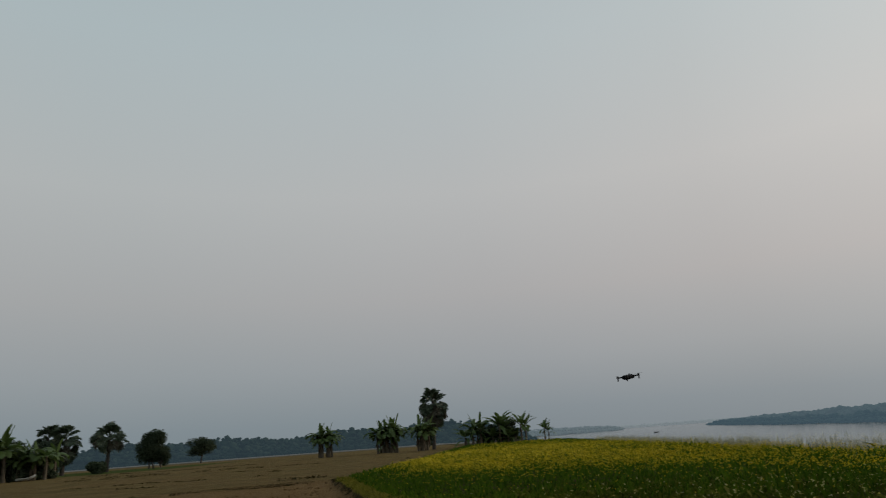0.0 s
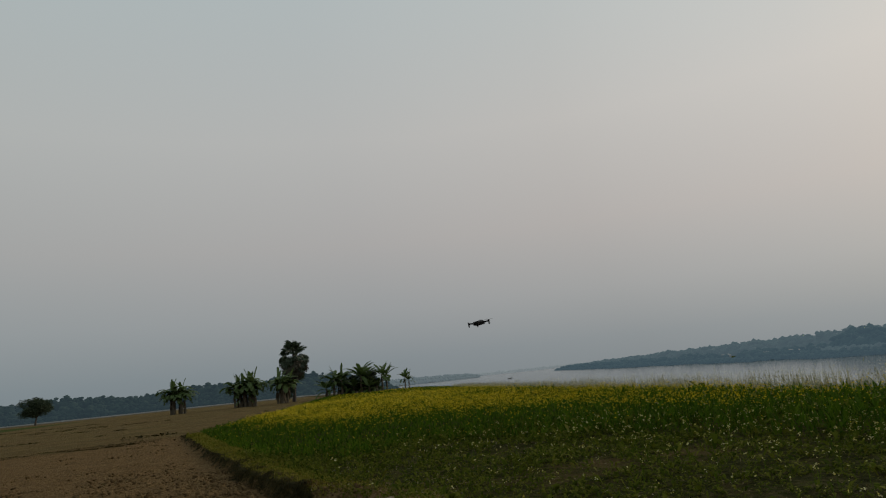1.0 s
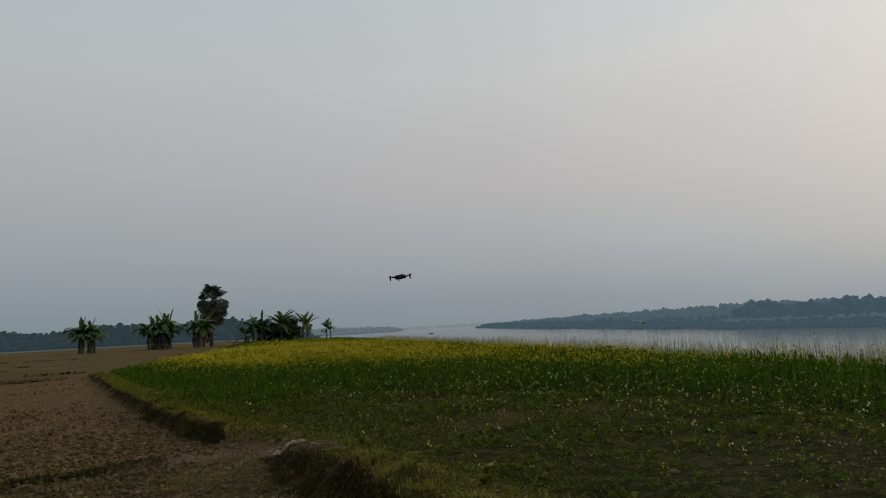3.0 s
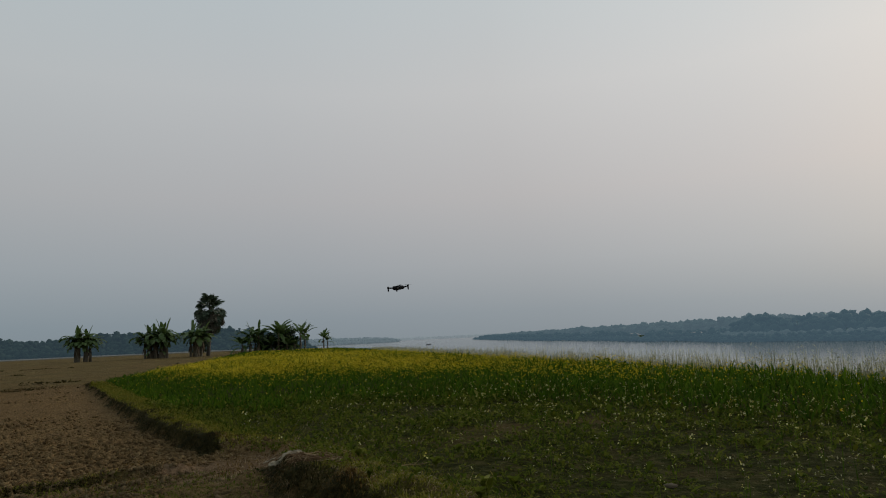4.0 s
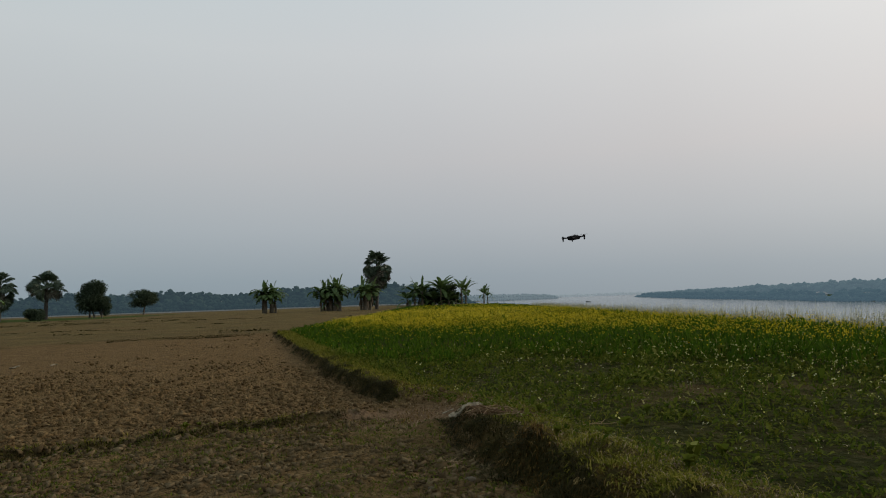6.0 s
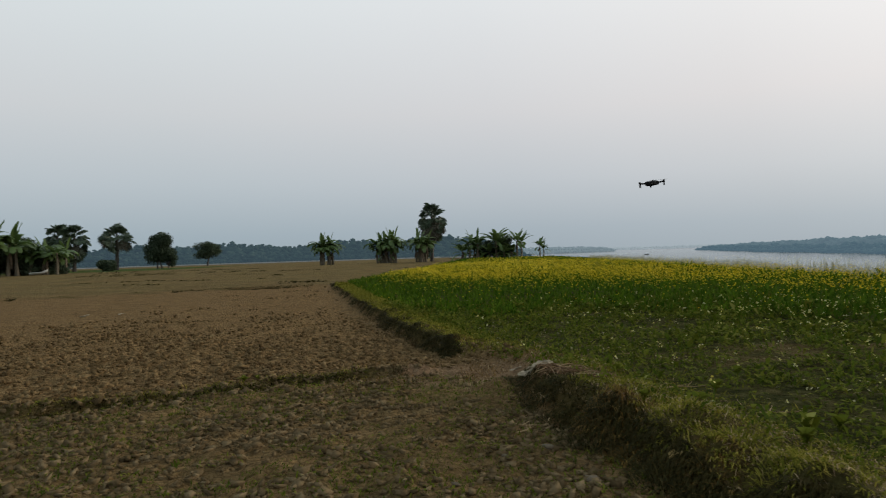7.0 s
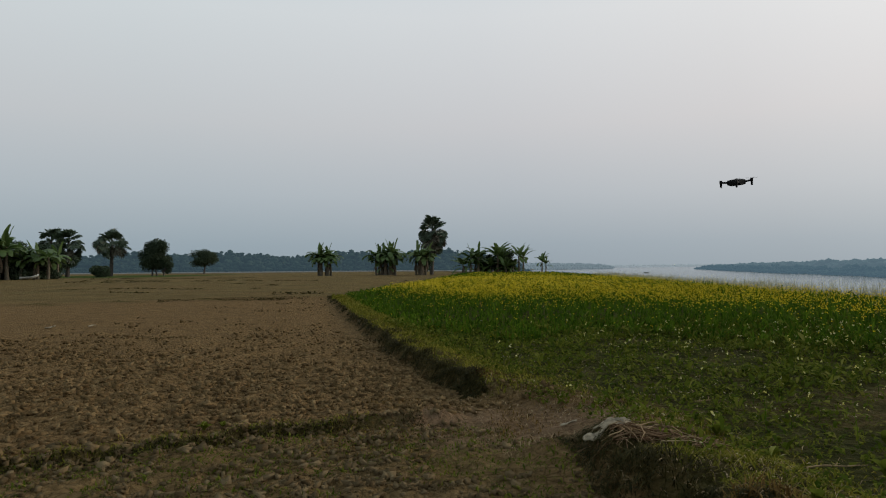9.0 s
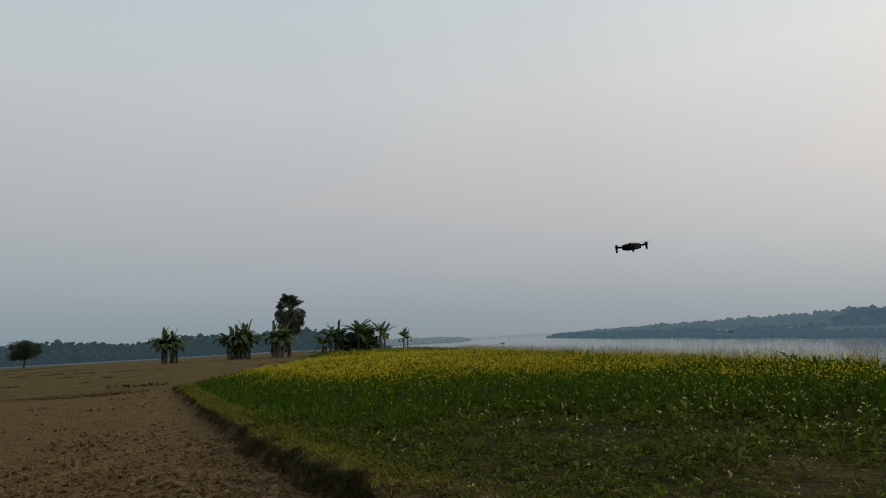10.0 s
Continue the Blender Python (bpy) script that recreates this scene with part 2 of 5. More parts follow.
PALE_FLOWER = material("pale_petal", [(0.1, (0.56, 0.47, 0.08)), (0.5, (0.63, 0.58, 0.22)), (0.95, (0.70, 0.68, 0.44))], 3, 0.6, 0, translucent=0.3, island=0.8)
WEED_LEAF = material("weed_leaf", [(0.1, (0.024, 0.042, 0.004)), (0.45, (0.067, 0.086, 0.008)), (0.8, (0.126, 0.130, 0.018)), (0.97, (0.24, 0.20, 0.07))], 3, 0.95, 0.1, translucent=0.3, island=0.7, spec=0.02)
GRASS = material("bund_grass_blade", [(0.1, (0.034, 0.042, 0.005)), (0.4, (0.108, 0.112, 0.013)), (0.7, (0.212, 0.178, 0.028)), (0.95, (0.33, 0.25, 0.06))], 2.5, 0.95, 0, translucent=0.25, island=0.6, spec=0.02)
DRY = material("dry_straw", [(0.1, (0.10, 0.058, 0.025)), (0.5, (0.22, 0.140, 0.066)), (0.9, (0.42, 0.30, 0.16))], 6, 0.8, 0.2, island=0.7)
# dark copy of the bund grass, with the face's shade put into its colour
SHADE_GRASS = material("shaded_grass_blade", [(0.1, (0.012, 0.012, 0.004)), (0.5, (0.031, 0.027, 0.008)), (0.9, (0.075, 0.056, 0.018))], 2.5, 0.85, 0, translucent=0.15, island=0.6, spec=0.05)
RUST_GRASS = material("rust_grass_blade", [(0.1, (0.035, 0.020, 0.006)), (0.5, (0.11, 0.062, 0.016)), (0.9, (0.23, 0.14, 0.04))], 2.5, 0.85, 0, translucent=0.2, island=0.7, spec=0.05)
RUST_STEM = material("old_red_stalk", [(0.1, (0.05, 0.026, 0.012)), (0.5, (0.12, 0.066, 0.034)), (0.9, (0.22, 0.135, 0.075))], 6, 0.85, 0.2, island=0.7, spec=0.1)
LITTER = material("withered_leaf", [(0.1, (0.13, 0.09, 0.04)), (0.5, (0.24, 0.19, 0.09)), (0.9, (0.40, 0.36, 0.20))], 4, 0.8, 0, translucent=0.2, island=0.8, spec=0.1)
HULL = material("weathered_pale_paint", [(0.2, (0.3, 0.3, 0.27)), (0.8, (0.5, 0.5, 0.46))], 3, 0.7, 0.3)
STALK = material("weed_stalk", [(0.1, (0.14, 0.145, 0.07)), (0.5, (0.32, 0.30, 0.17)), (0.9, (0.52, 0.49, 0.32))], 3, 0.75, 0, translucent=0.15, island=0.7)
BANANA_LEAF = material("banana_leaf", [(0.15, (0.032, 0.058, 0.014)), (0.5, (0.070, 0.112, 0.030)), (0.9, (0.125, 0.162, 0.054))], 1.2, 0.55, 0.1, translucent=0.35, island=0.3, spec=0.3)
BANANA_DRY = material("dry_banana_leaf", [(0.1, (0.04, 0.029, 0.018)), (0.6, (0.085, 0.062, 0.038)), (0.9, (0.14, 0.105, 0.065))], 2, 0.85, 0.2)
BANANA_STEM = material("banana_stem", [(0.2, (0.046, 0.038, 0.026)), (0.5, (0.098, 0.080, 0.052)), (0.8, (0.17, 0.145, 0.095))], 3, 0.75, 0.3)
PALM_LEAF = material("palm_fan_leaf", [(0.15, (0.034, 0.052, 0.030)), (0.5, (0.062, 0.090, 0.050)), (0.9, (0.105, 0.135, 0.078))], 1.2, 0.42, 0.1, translucent=0.25, island=0.3, spec=0.5)
PALM_DRY = material("dry_palm_fan", [(0.15, (0.045, 0.042, 0.030)), (0.5, (0.085, 0.078, 0.055)), (0.9, (0.13, 0.12, 0.085))], 1.2, 0.8, 0.1, translucent=0.15, island=0.3)
BARK = material("dark_bark", [(0.2, (0.03, 0.026, 0.022)), (0.5, (0.07, 0.06, 0.05)), (0.8, (0.12, 0.105, 0.085))], 5, 0.95, 0.8, 20)
GREY_WOOD = material("grey_boat_wood", [(0.2, (0.035, 0.037, 0.037)), (0.8, (0.08, 0.082, 0.08))], 3, 0.8, 0.2)
TREE_LEAF = material("tree_leaf", [(0.15, (0.024, 0.037, 0.021)), (0.5, (0.043, 0.062, 0.034)), (0.9, (0.072, 0.092, 0.050))], 1.0, 0.75, 0, translucent=0.3, island=0.35, spec=0.2)
# far leaves: blue emission puts the distance haze into the material
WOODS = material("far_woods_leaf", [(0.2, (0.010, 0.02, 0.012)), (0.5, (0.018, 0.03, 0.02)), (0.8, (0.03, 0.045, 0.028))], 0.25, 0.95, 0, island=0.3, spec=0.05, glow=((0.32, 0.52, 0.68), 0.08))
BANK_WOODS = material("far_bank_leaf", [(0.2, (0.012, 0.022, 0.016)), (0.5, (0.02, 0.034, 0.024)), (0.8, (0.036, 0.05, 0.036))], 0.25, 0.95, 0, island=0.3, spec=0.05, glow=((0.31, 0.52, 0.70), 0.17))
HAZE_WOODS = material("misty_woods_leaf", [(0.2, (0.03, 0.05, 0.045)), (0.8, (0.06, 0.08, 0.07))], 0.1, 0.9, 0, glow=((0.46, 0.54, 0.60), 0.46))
BEND_HAZE_WOODS = material("hazy_woods_leaf", [(0.2, (0.03, 0.045, 0.042)), (0.8, (0.05, 0.07, 0.062))], 0.1, 0.9, 0, glow=((0.40, 0.53, 0.62), 0.28))
HAZED_BANK = material("hazed_bank_leaf", [(0.2, (0.02, 0.034, 0.026)), (0.8, (0.04, 0.056, 0.044))], 0.2, 0.95, 0, island=0.3, spec=0.05, glow=((0.35, 0.53, 0.67), 0.215))
BLACK_PLASTIC = material("black_plastic", [(0.3, (0.006, 0.006, 0.007)), (0.7, (0.010, 0.010, 0.011))], 40, 0.7, 0.05, spec=0.08)
CLOTH = material("faded_cloth", [(0.25, (0.09, 0.075, 0.055)), (0.5, (0.30, 0.245, 0.165)), (0.8, (0.52, 0.44, 0.31))], 22, 0.9, 0.5, 60)
# PLASTER and TIN glow faintly, the far bank's haze put into emission
PLASTER = material("lime_plaster", [(0.2, (0.2, 0.2, 0.19)), (0.8, (0.32, 0.32, 0.31))], 0.6, 0.9, 0, glow=((0.4, 0.52, 0.6), 0.12))
PALE_CLAY = material("pale_clay", [(0.2, (0.07, 0.05, 0.03)), (0.8, (0.17, 0.13, 0.085))], 20, 0.95, 0.5)
HUSK = material("dry_husk", [(0.2, (0.30, 0.19, 0.06)), (0.8, (0.5, 0.36, 0.15))], 20, 0.8, 0.4)
YELLOW_LEAF = material("yellowing_leaf", [(0.2, (0.14, 0.15, 0.02)), (0.8, (0.28, 0.28, 0.05))], 12, 0.6, 0.2, translucent=0.35)
TIN = material("tin_roof", [(0.2, (0.08, 0.08, 0.085)), (0.8, (0.15, 0.15, 0.15))], 0.6, 0.7, 0, glow=((0.4, 0.52, 0.6), 0.12))


# ---- building helpers ----
def smooth(t):
    t = np.clip(t, 0, 1)
    return t * t * (3 - 2 * t)


def value_noise(x, y, seed=0):
    """Smooth noise from -1 to 1 on a plane, one cell a unit."""
    xi, yi = np.floor(x), np.floor(y)
    fx, fy = smooth(x - xi), smooth(y - yi)

    def h(a, b):
        v = np.sin(a * 127.1 + b * 311.7 + seed * 74.7) * 43758.5453
        return (v - np.floor(v)) * 2 - 1

    return (h(xi, yi) * (1 - fx) + h(xi + 1, yi) * fx) * (1 - fy) + (h(xi, yi + 1) * (1 - fx) + h(xi + 1, yi + 1) * fx) * fy


def mesh_of(name, verts, faces, mats, index=None, smooth_faces=False):
    """A mesh from arrays: verts (n, 3), faces a list of arrays (m, 3) or (m, 4), index a list of material numbers a face array."""
    me = bpy.data.meshes.new(name)
    verts = np.asarray(verts, dtype=np.float32)
    me.vertices.add(len(verts))
    me.vertices.foreach_set("co", verts.ravel())
    faces = [np.asarray(f, dtype=np.int32) for f in faces]
    totals = np.concatenate([np.full(len(f), f.shape[1], np.int32) for f in faces])
    flat = np.concatenate([f.ravel() for f in faces])
    me.loops.add(len(flat))
    me.loops.foreach_set("vertex_index", flat)
    me.polygons.add(len(totals))
    me.polygons.foreach_set("loop_start", np.concatenate([[0], np.cumsum(totals)[:-1]]).astype(np.int32))
    me.polygons.foreach_set("loop_total", totals)
    for m in mats:
        me.materials.append(m)
    if index is not None:
        me.polygons.foreach_set("material_index", np.concatenate([np.full(len(f), i, np.int32) for f, i in zip(faces, index)]))
    if smooth_faces:
        me.polygons.foreach_set("use_smooth", np.ones(len(totals), bool))
    me.update(calc_edges=True)
    return me


def part(name, data, parent=None, label="", at=None):
    ob = new(name, data)
    if parent is not None:
        ob.parent = parent
    if at is not None:
        ob.matrix_basis = at
    return tagged(ob, label)


def thing(name, m, label, category, group="", kind=""):
    ob = new(name)
    ob.empty_display_size = 0.2
    ob.matrix_basis = m
    return tagged(ob, label, category, group, kind)


class Soup:
    """Many loose pieces gathered into one mesh."""

    def __init__(self):
        self.v, self.f, self.n = [], [], 0

    def add(self, v, f):
        v, f = np.asarray(v, float).reshape(-1, 3), np.asarray(f, int)
        self.v.append(v)
        self.f.append(f + self.n)
        self.n += len(v)
        return self

    def mesh(self, name, mat, smooth_faces=False):
        by = {}
        for f in self.f:
            by.setdefault(f.shape[1], []).append(f)
        return mesh_of(name, np.concatenate(self.v), [np.concatenate(a) for a in by.values()], [mat], None, smooth_faces)


def leaves(p, az, el, length, width, droop):
    """Blades bent once: arrays of base, heading, rise, length, width and sag give verts and quads."""
    p = np.asarray(p, float)
    n = len(p)
    az, el, length, width, droop = (np.broadcast_to(np.asarray(a, float), (n,)) for a in (az, el, length, width, droop))
    side = np.stack([-np.sin(az), np.cos(az), np.zeros(n)], -1)

    def way(e):
        return np.stack([np.cos(az) * np.cos(e), np.sin(az) * np.cos(e), np.sin(e)], -1)

    mid = p + way(el) * (length * 0.5)[:, None]
    tip = mid + way(el - droop) * (length * 0.5)[:, None]
    w = width[:, None] / 2
    v = np.stack([p - side * w * 0.4, p + side * w * 0.4, mid - side * w, mid + side * w, tip - side * w * 0.15, tip + side * w * 0.15], 1)
    i = np.arange(n)[:, None] * 6
    return v.reshape(-1, 3), np.concatenate([i + [0, 1, 3, 2], i + [2, 3, 5, 4]])


def petals(p, size, rng, pairs=2):
    """Small crossed petals at each point, turned at random."""
    n = len(p)
    size = np.broadcast_to(np.asarray(size, float), (n,))
    out = []
    for k in range(pairs):
        a = rng.normal(size=(n, 3))
        a /= np.linalg.norm(a, axis=1)[:, None]
        b = np.cross(a, rng.normal(size=(n, 3)))
        b /= np.linalg.norm(b, axis=1)[:, None] + 1e-9
        s = size[:, None] / 2
        out.append(np.stack([p - a * s, p - b * s * 0.8, p + a * s, p + b * s * 0.8], 1))
    v = np.concatenate(out, 1)
    i = np.arange(n)[:, None] * 4 * pairs
    return v.reshape(-1, 3), np.concatenate([i + 4 * k + [0, 1, 2, 3] for k in range(pairs)])


def tube(points, radii, sides=8):
    """A tapered tube along points."""
    pts = [Vector(p) for p in points]
    v, f = [], []
    for k, (p, r) in enumerate(zip(pts, radii)):
        d = (pts[min(k + 1, len(pts) - 1)] - pts[max(k - 1, 0)]).normalized()
        a = d.orthogonal().normalized() if abs(d.z) < 0.9 else Vector((1, 0, 0)).cross(d).normalized()
        b = d.cross(a)
        v += [tuple(p + (a * math.cos(t) + b * math.sin(t)) * r) for t in [2 * math.pi * j / sides for j in range(sides)]]
    for k in range(len(pts) - 1):
        f += [(k * sides + j, k * sides + (j + 1) % sides, (k + 1) * sides + (j + 1) % sides, (k + 1) * sides + j) for j in range(sides)]
    return np.array(v), np.array(f)


def ico_arrays(level=1):
    bm = bmesh.new()
    bmesh.ops.create_icosphere(bm, subdivisions=level, radius=1)
    v = np.array([x.co[:] for x in bm.verts])
    f = np.array([[x.index for x in q.verts] for q in bm.faces])
    bm.free()
    return v, f


ICO1, ICO2 = ico_arrays(1), ico_arrays(2)


def lumps(p, scale, rng, rough=0.25, ico=ICO1):
    """Uneven lumps: arrays of centre and (n, 3) radii."""
    v, f = ico
    n = len(p)
    k = v[None] * (1 + rng.uniform(-rough, rough, (n, len(v), 1)))
    a = rng.uniform(0, 2 * math.pi, n)
    k = k * np.asarray(scale)[:, None, :]
    c, s = np.cos(a)[:, None], np.sin(a)[:, None]
    k = np.stack([k[..., 0] * c - k[..., 1] * s, k[..., 0] * s + k[..., 1] * c, k[..., 2]], -1) + np.asarray(p)[:, None]
    return k.reshape(-1, 3), (f[None] + (np.arange(n) * len(v))[:, None, None]).reshape(-1, 3)


def crumbs(p, scale, rng):
    """Broken earth: uneven plates with a broad tilted top that juts over a narrower foot, turned at random."""
    n = len(p)
    c = np.array([(-0.7, -0.6, -0.9), (0.7, -0.6, -0.9), (0.7, 0.6, -0.9), (-0.7, 0.6, -0.9), (-0.95, -0.9, 0.6), (0.95, -0.9, 0.6), (0.95, 0.9, 0.6), (-0.95, 0.9, 0.6)], float)
    v = (c[None] + rng.uniform(-0.4, 0.4, (n, 8, 3))) * np.asarray(scale)[:, None, :]
    v[..., 2] += v[..., 1] * rng.normal(0, 0.35, n)[:, None] + v[..., 0] * rng.normal(0, 0.25, n)[:, None]
    a = rng.uniform(0, 6.28, n)
    ca, sa = np.cos(a)[:, None], np.sin(a)[:, None]
    v = np.stack([v[..., 0] * ca - v[..., 1] * sa, v[..., 0] * sa + v[..., 1] * ca, v[..., 2]], -1) + np.asarray(p)[:, None]
    f = np.array([(0, 1, 5, 4), (1, 2, 6, 5), (2, 3, 7, 6), (3, 0, 4, 7), (4, 5, 6, 7)])
    return v.reshape(-1, 3), (f[None] + (np.arange(n) * 8)[:, None, None]).reshape(-1, 4)


# ---- the lie of the land ----
RIVER = -2.6
STRIPS = ((43, 24), (49, 25), (56, 21), (63, 26), (71, 22), (79, 27), (88, 23), (97, 28))


def river_edge(y):
    return np.interp(y, [-300, 0, 12, 19, 38, 60, 110, 190, 900, 1050, 1600], [-10, 14.5, 14.8, 15.2, 17.0, 19.5, 24.0, 29, 100, 258, 430]) + 0.35 * value_noise(y * 0.35, y * 0, 5)


def far_shore(y):
    return np.interp(y, [-600, 30, 92, 137, 215, 360, 735, 790, 900], [230, 122, 118, 124, 150, 187, 312, 420, 900]) + 3 * value_noise(y * 0.04, y * 0, 6)


def bund_x(y):
    return np.interp(y, [-60, 0, 3, 5.2, 5.6, 6.1, 6.9, 7.7, 8.4, 9.2, 10.7, 14.7, 22.2, 36.5], [5.6, 3.6, 2.95, 2.12, 1.98, 1.80, 1.62, 1.52, 1.46, 1.18, 0.80, -0.22, -1.75, -4.5]) + 0.06 * value_noise(y * 1.1, y * 0, 9) + 0.05 * value_noise(y * 3.1, y * 0, 10) + 0.03 * value_noise(y * 8, y * 0, 13)


def crop_x(y):
    """The crop's border: along the bund, and past the corner back to the right."""
    return np.where(y < 36.5, bund_x(y), np.interp(y, [36.5, 54, 73, 96, 112], [-4.5, -1.6, 1.3, 4.5, 7]))


def near_ridge_y(x):
    return np.interp(x, [-12, -3.8, -2.9, -1.9, -1.0, 0.4, 1.2], [5.6, 8.1, 8.55, 8.95, 9.45, 10.0, 10.4]) + 0.10 * value_noise(x * 1.7, x * 0, 3) + 0.05 * value_noise(x * 6, x * 0, 7)


def far_ridge_y(x):
    return np.interp(x, [-120, -18, -10, -4.6], [14, 32.3, 35.6, 36.7]) + 0.15 * value_noise(x * 0.6, x * 0, 4)


def land(x, y):
    """Height of the ground."""
    x, y = np.asarray(x, float), np.asarray(y, float)
    z = 0.35 * smooth((y - 45) / 65) * (1 - 0.85 * smooth((x - crop_x(y) + 1) / 7))
    u = x - bund_x(y)
    top = np.interp(y, [0, 8.2, 8.85, 9.5, 10.4, 11.2, 20, 36], [0.25, 0.25, 0.21, 0.13, 0.12, 0.19, 0.20, 0.16])
    wide = np.interp(y, [0, 7.3, 8.2, 9.4, 10.2, 11.0, 36], [0.45, 0.42, 0.2, 1.0, 1.0, 0.16, 0.3])
    inner = np.where(y < 9, 0.13, 0.12)
    prof = top * smooth(u / wide) - (top - inner) * smooth((u - wide - 0.4) / 0.7)
    past = 0.12 * smooth((x - crop_x(y)) / 0.6)
    z = z + np.where(y < 36.2, prof, past)
    left = smooth(-u / 0.3)
    gap = np.clip(0.65 + 0.9 * value_noise(x * 0.8, y * 0, 11), 0.1, 1)
    v = y - near_ridge_y(x) + 0.1
    z = z + left * 0.135 * gap * smooth((v + 0.07) / 0.12) * (1 - 0.75 * smooth(v / 0.5)) * smooth((0.95 - x) / 0.7)
    gap2 = np.clip(0.9 + 0.5 * value_noise(x * 0.25, y * 0, 12), 0.4, 1)
    v = y - far_ridge_y(x) + 0.2
    z = z + np.where(x < bund_x(y) + 0.3, 0.13 * gap2 * smooth((v + 0.1) / 0.2) * (1 - 0.8 * smooth(v / 1.2)), 0)
    for y0, s in STRIPS:
        g = np.clip(1.4 * value_noise(x * 0.09, y * 0, s), 0, 1)
        z = z + np.where(x < crop_x(y) - 2, 0.16 * g * np.exp(-((y - y0 - 0.05 * x) / 0.5) ** 2), 0)
    plough = smooth(-u / 0.4) * (y < 60)
    z = z + plough * (0.022 * value_noise(x * 10, y * 10, 36) + 0.024 * value_noise(x * 5.5, y * 5.5, 31) + 0.022 * value_noise(x * 2.6, y * 2.6, 32) + 0.02 * value_noise(x * 0.7, y * 0.7, 33))
    z = z + (1 - plough) * (0.012 * value_noise(x * 5, y * 5, 34) + 0.03 * value_noise(x * 1.1, y * 1.1, 35)) * (y < 120)
    lump = np.exp(-((u - 0.35) / 0.5) ** 2) * ((y < 8.6) | (y > 10.8)) * (y < 38)
    lump = lump * np.where(y > 10.8, 0.45, 1)
    z = z + lump * (0.06 * value_noise(x * 1.5, y * 1.5, 39) + 0.06 * value_noise(x * 3.3, y * 3.3, 37) + 0.024 * value_noise(x * 8, y * 8, 38))
    for hx, hy, hh, hr in ((1.85, 7.5, 0.07, 0.28), (1.85, 7.0, -0.09, 0.17), (2.05, 6.55, 0.09, 0.25), (1.98, 6.1, -0.07, 0.2), (2.5, 6.0, 0.06, 0.32), (2.15, 5.65, 0.06, 0.25), (2.4, 5.1, -0.06, 0.2), (2.6, 4.7, 0.07, 0.3), (0.95, 11.35, 0.03, 0.25), (0.7, 12.1, -0.06, 0.2), (0.5, 13.2, 0.05, 0.3)):
        z = z + 1.5 * hh * np.exp(-(((x - hx) ** 2 + (y - hy) ** 2) / hr ** 2))
    # the mound of pulled weeds at the bund's end
    z = z + 0.035 * np.exp(-(((x - 1.95) / 0.5) ** 2 + ((y - 8.2) / 0.38) ** 2))
    z = z + 0.10 * np.exp(-(((x - 1.35) / 0.3) ** 2 + ((y - 8.5) / 0.5) ** 2))
    # river bed, near bank, far bank
    w = x - river_edge(y)
    z = z * (1 - smooth(w / 2.0)) + (RIVER - 1.4) * smooth(w / 6.5)
    f = x - far_shore(y)
    z = np.where(f > -4, RIVER - 1.0 + 0.28 * np.clip(f + 4, 0, 4.0) + 0.8 * smooth((f - 4) / 60), z)
    z = np.where((y > 1840) & (w > 0), np.maximum(z, RIVER - 1.0 + 0.02 * np.clip(y - 1840, 0, 150)), z)
    return z


def spaced(lo, hi, step, grow, end_lo, end_hi):
    mid = list(np.arange(lo, hi + step / 2, step))
    up, d, a = [], step, mid[-1]
    while a < end_hi:
        d *= grow
        a += d
        up.append(a)
    down, d, a = [], step, mid[0]
    while a > end_lo:
        d *= grow
        a -= d
        down.append(a)
    return np.array(down[::-1] + mid + up)


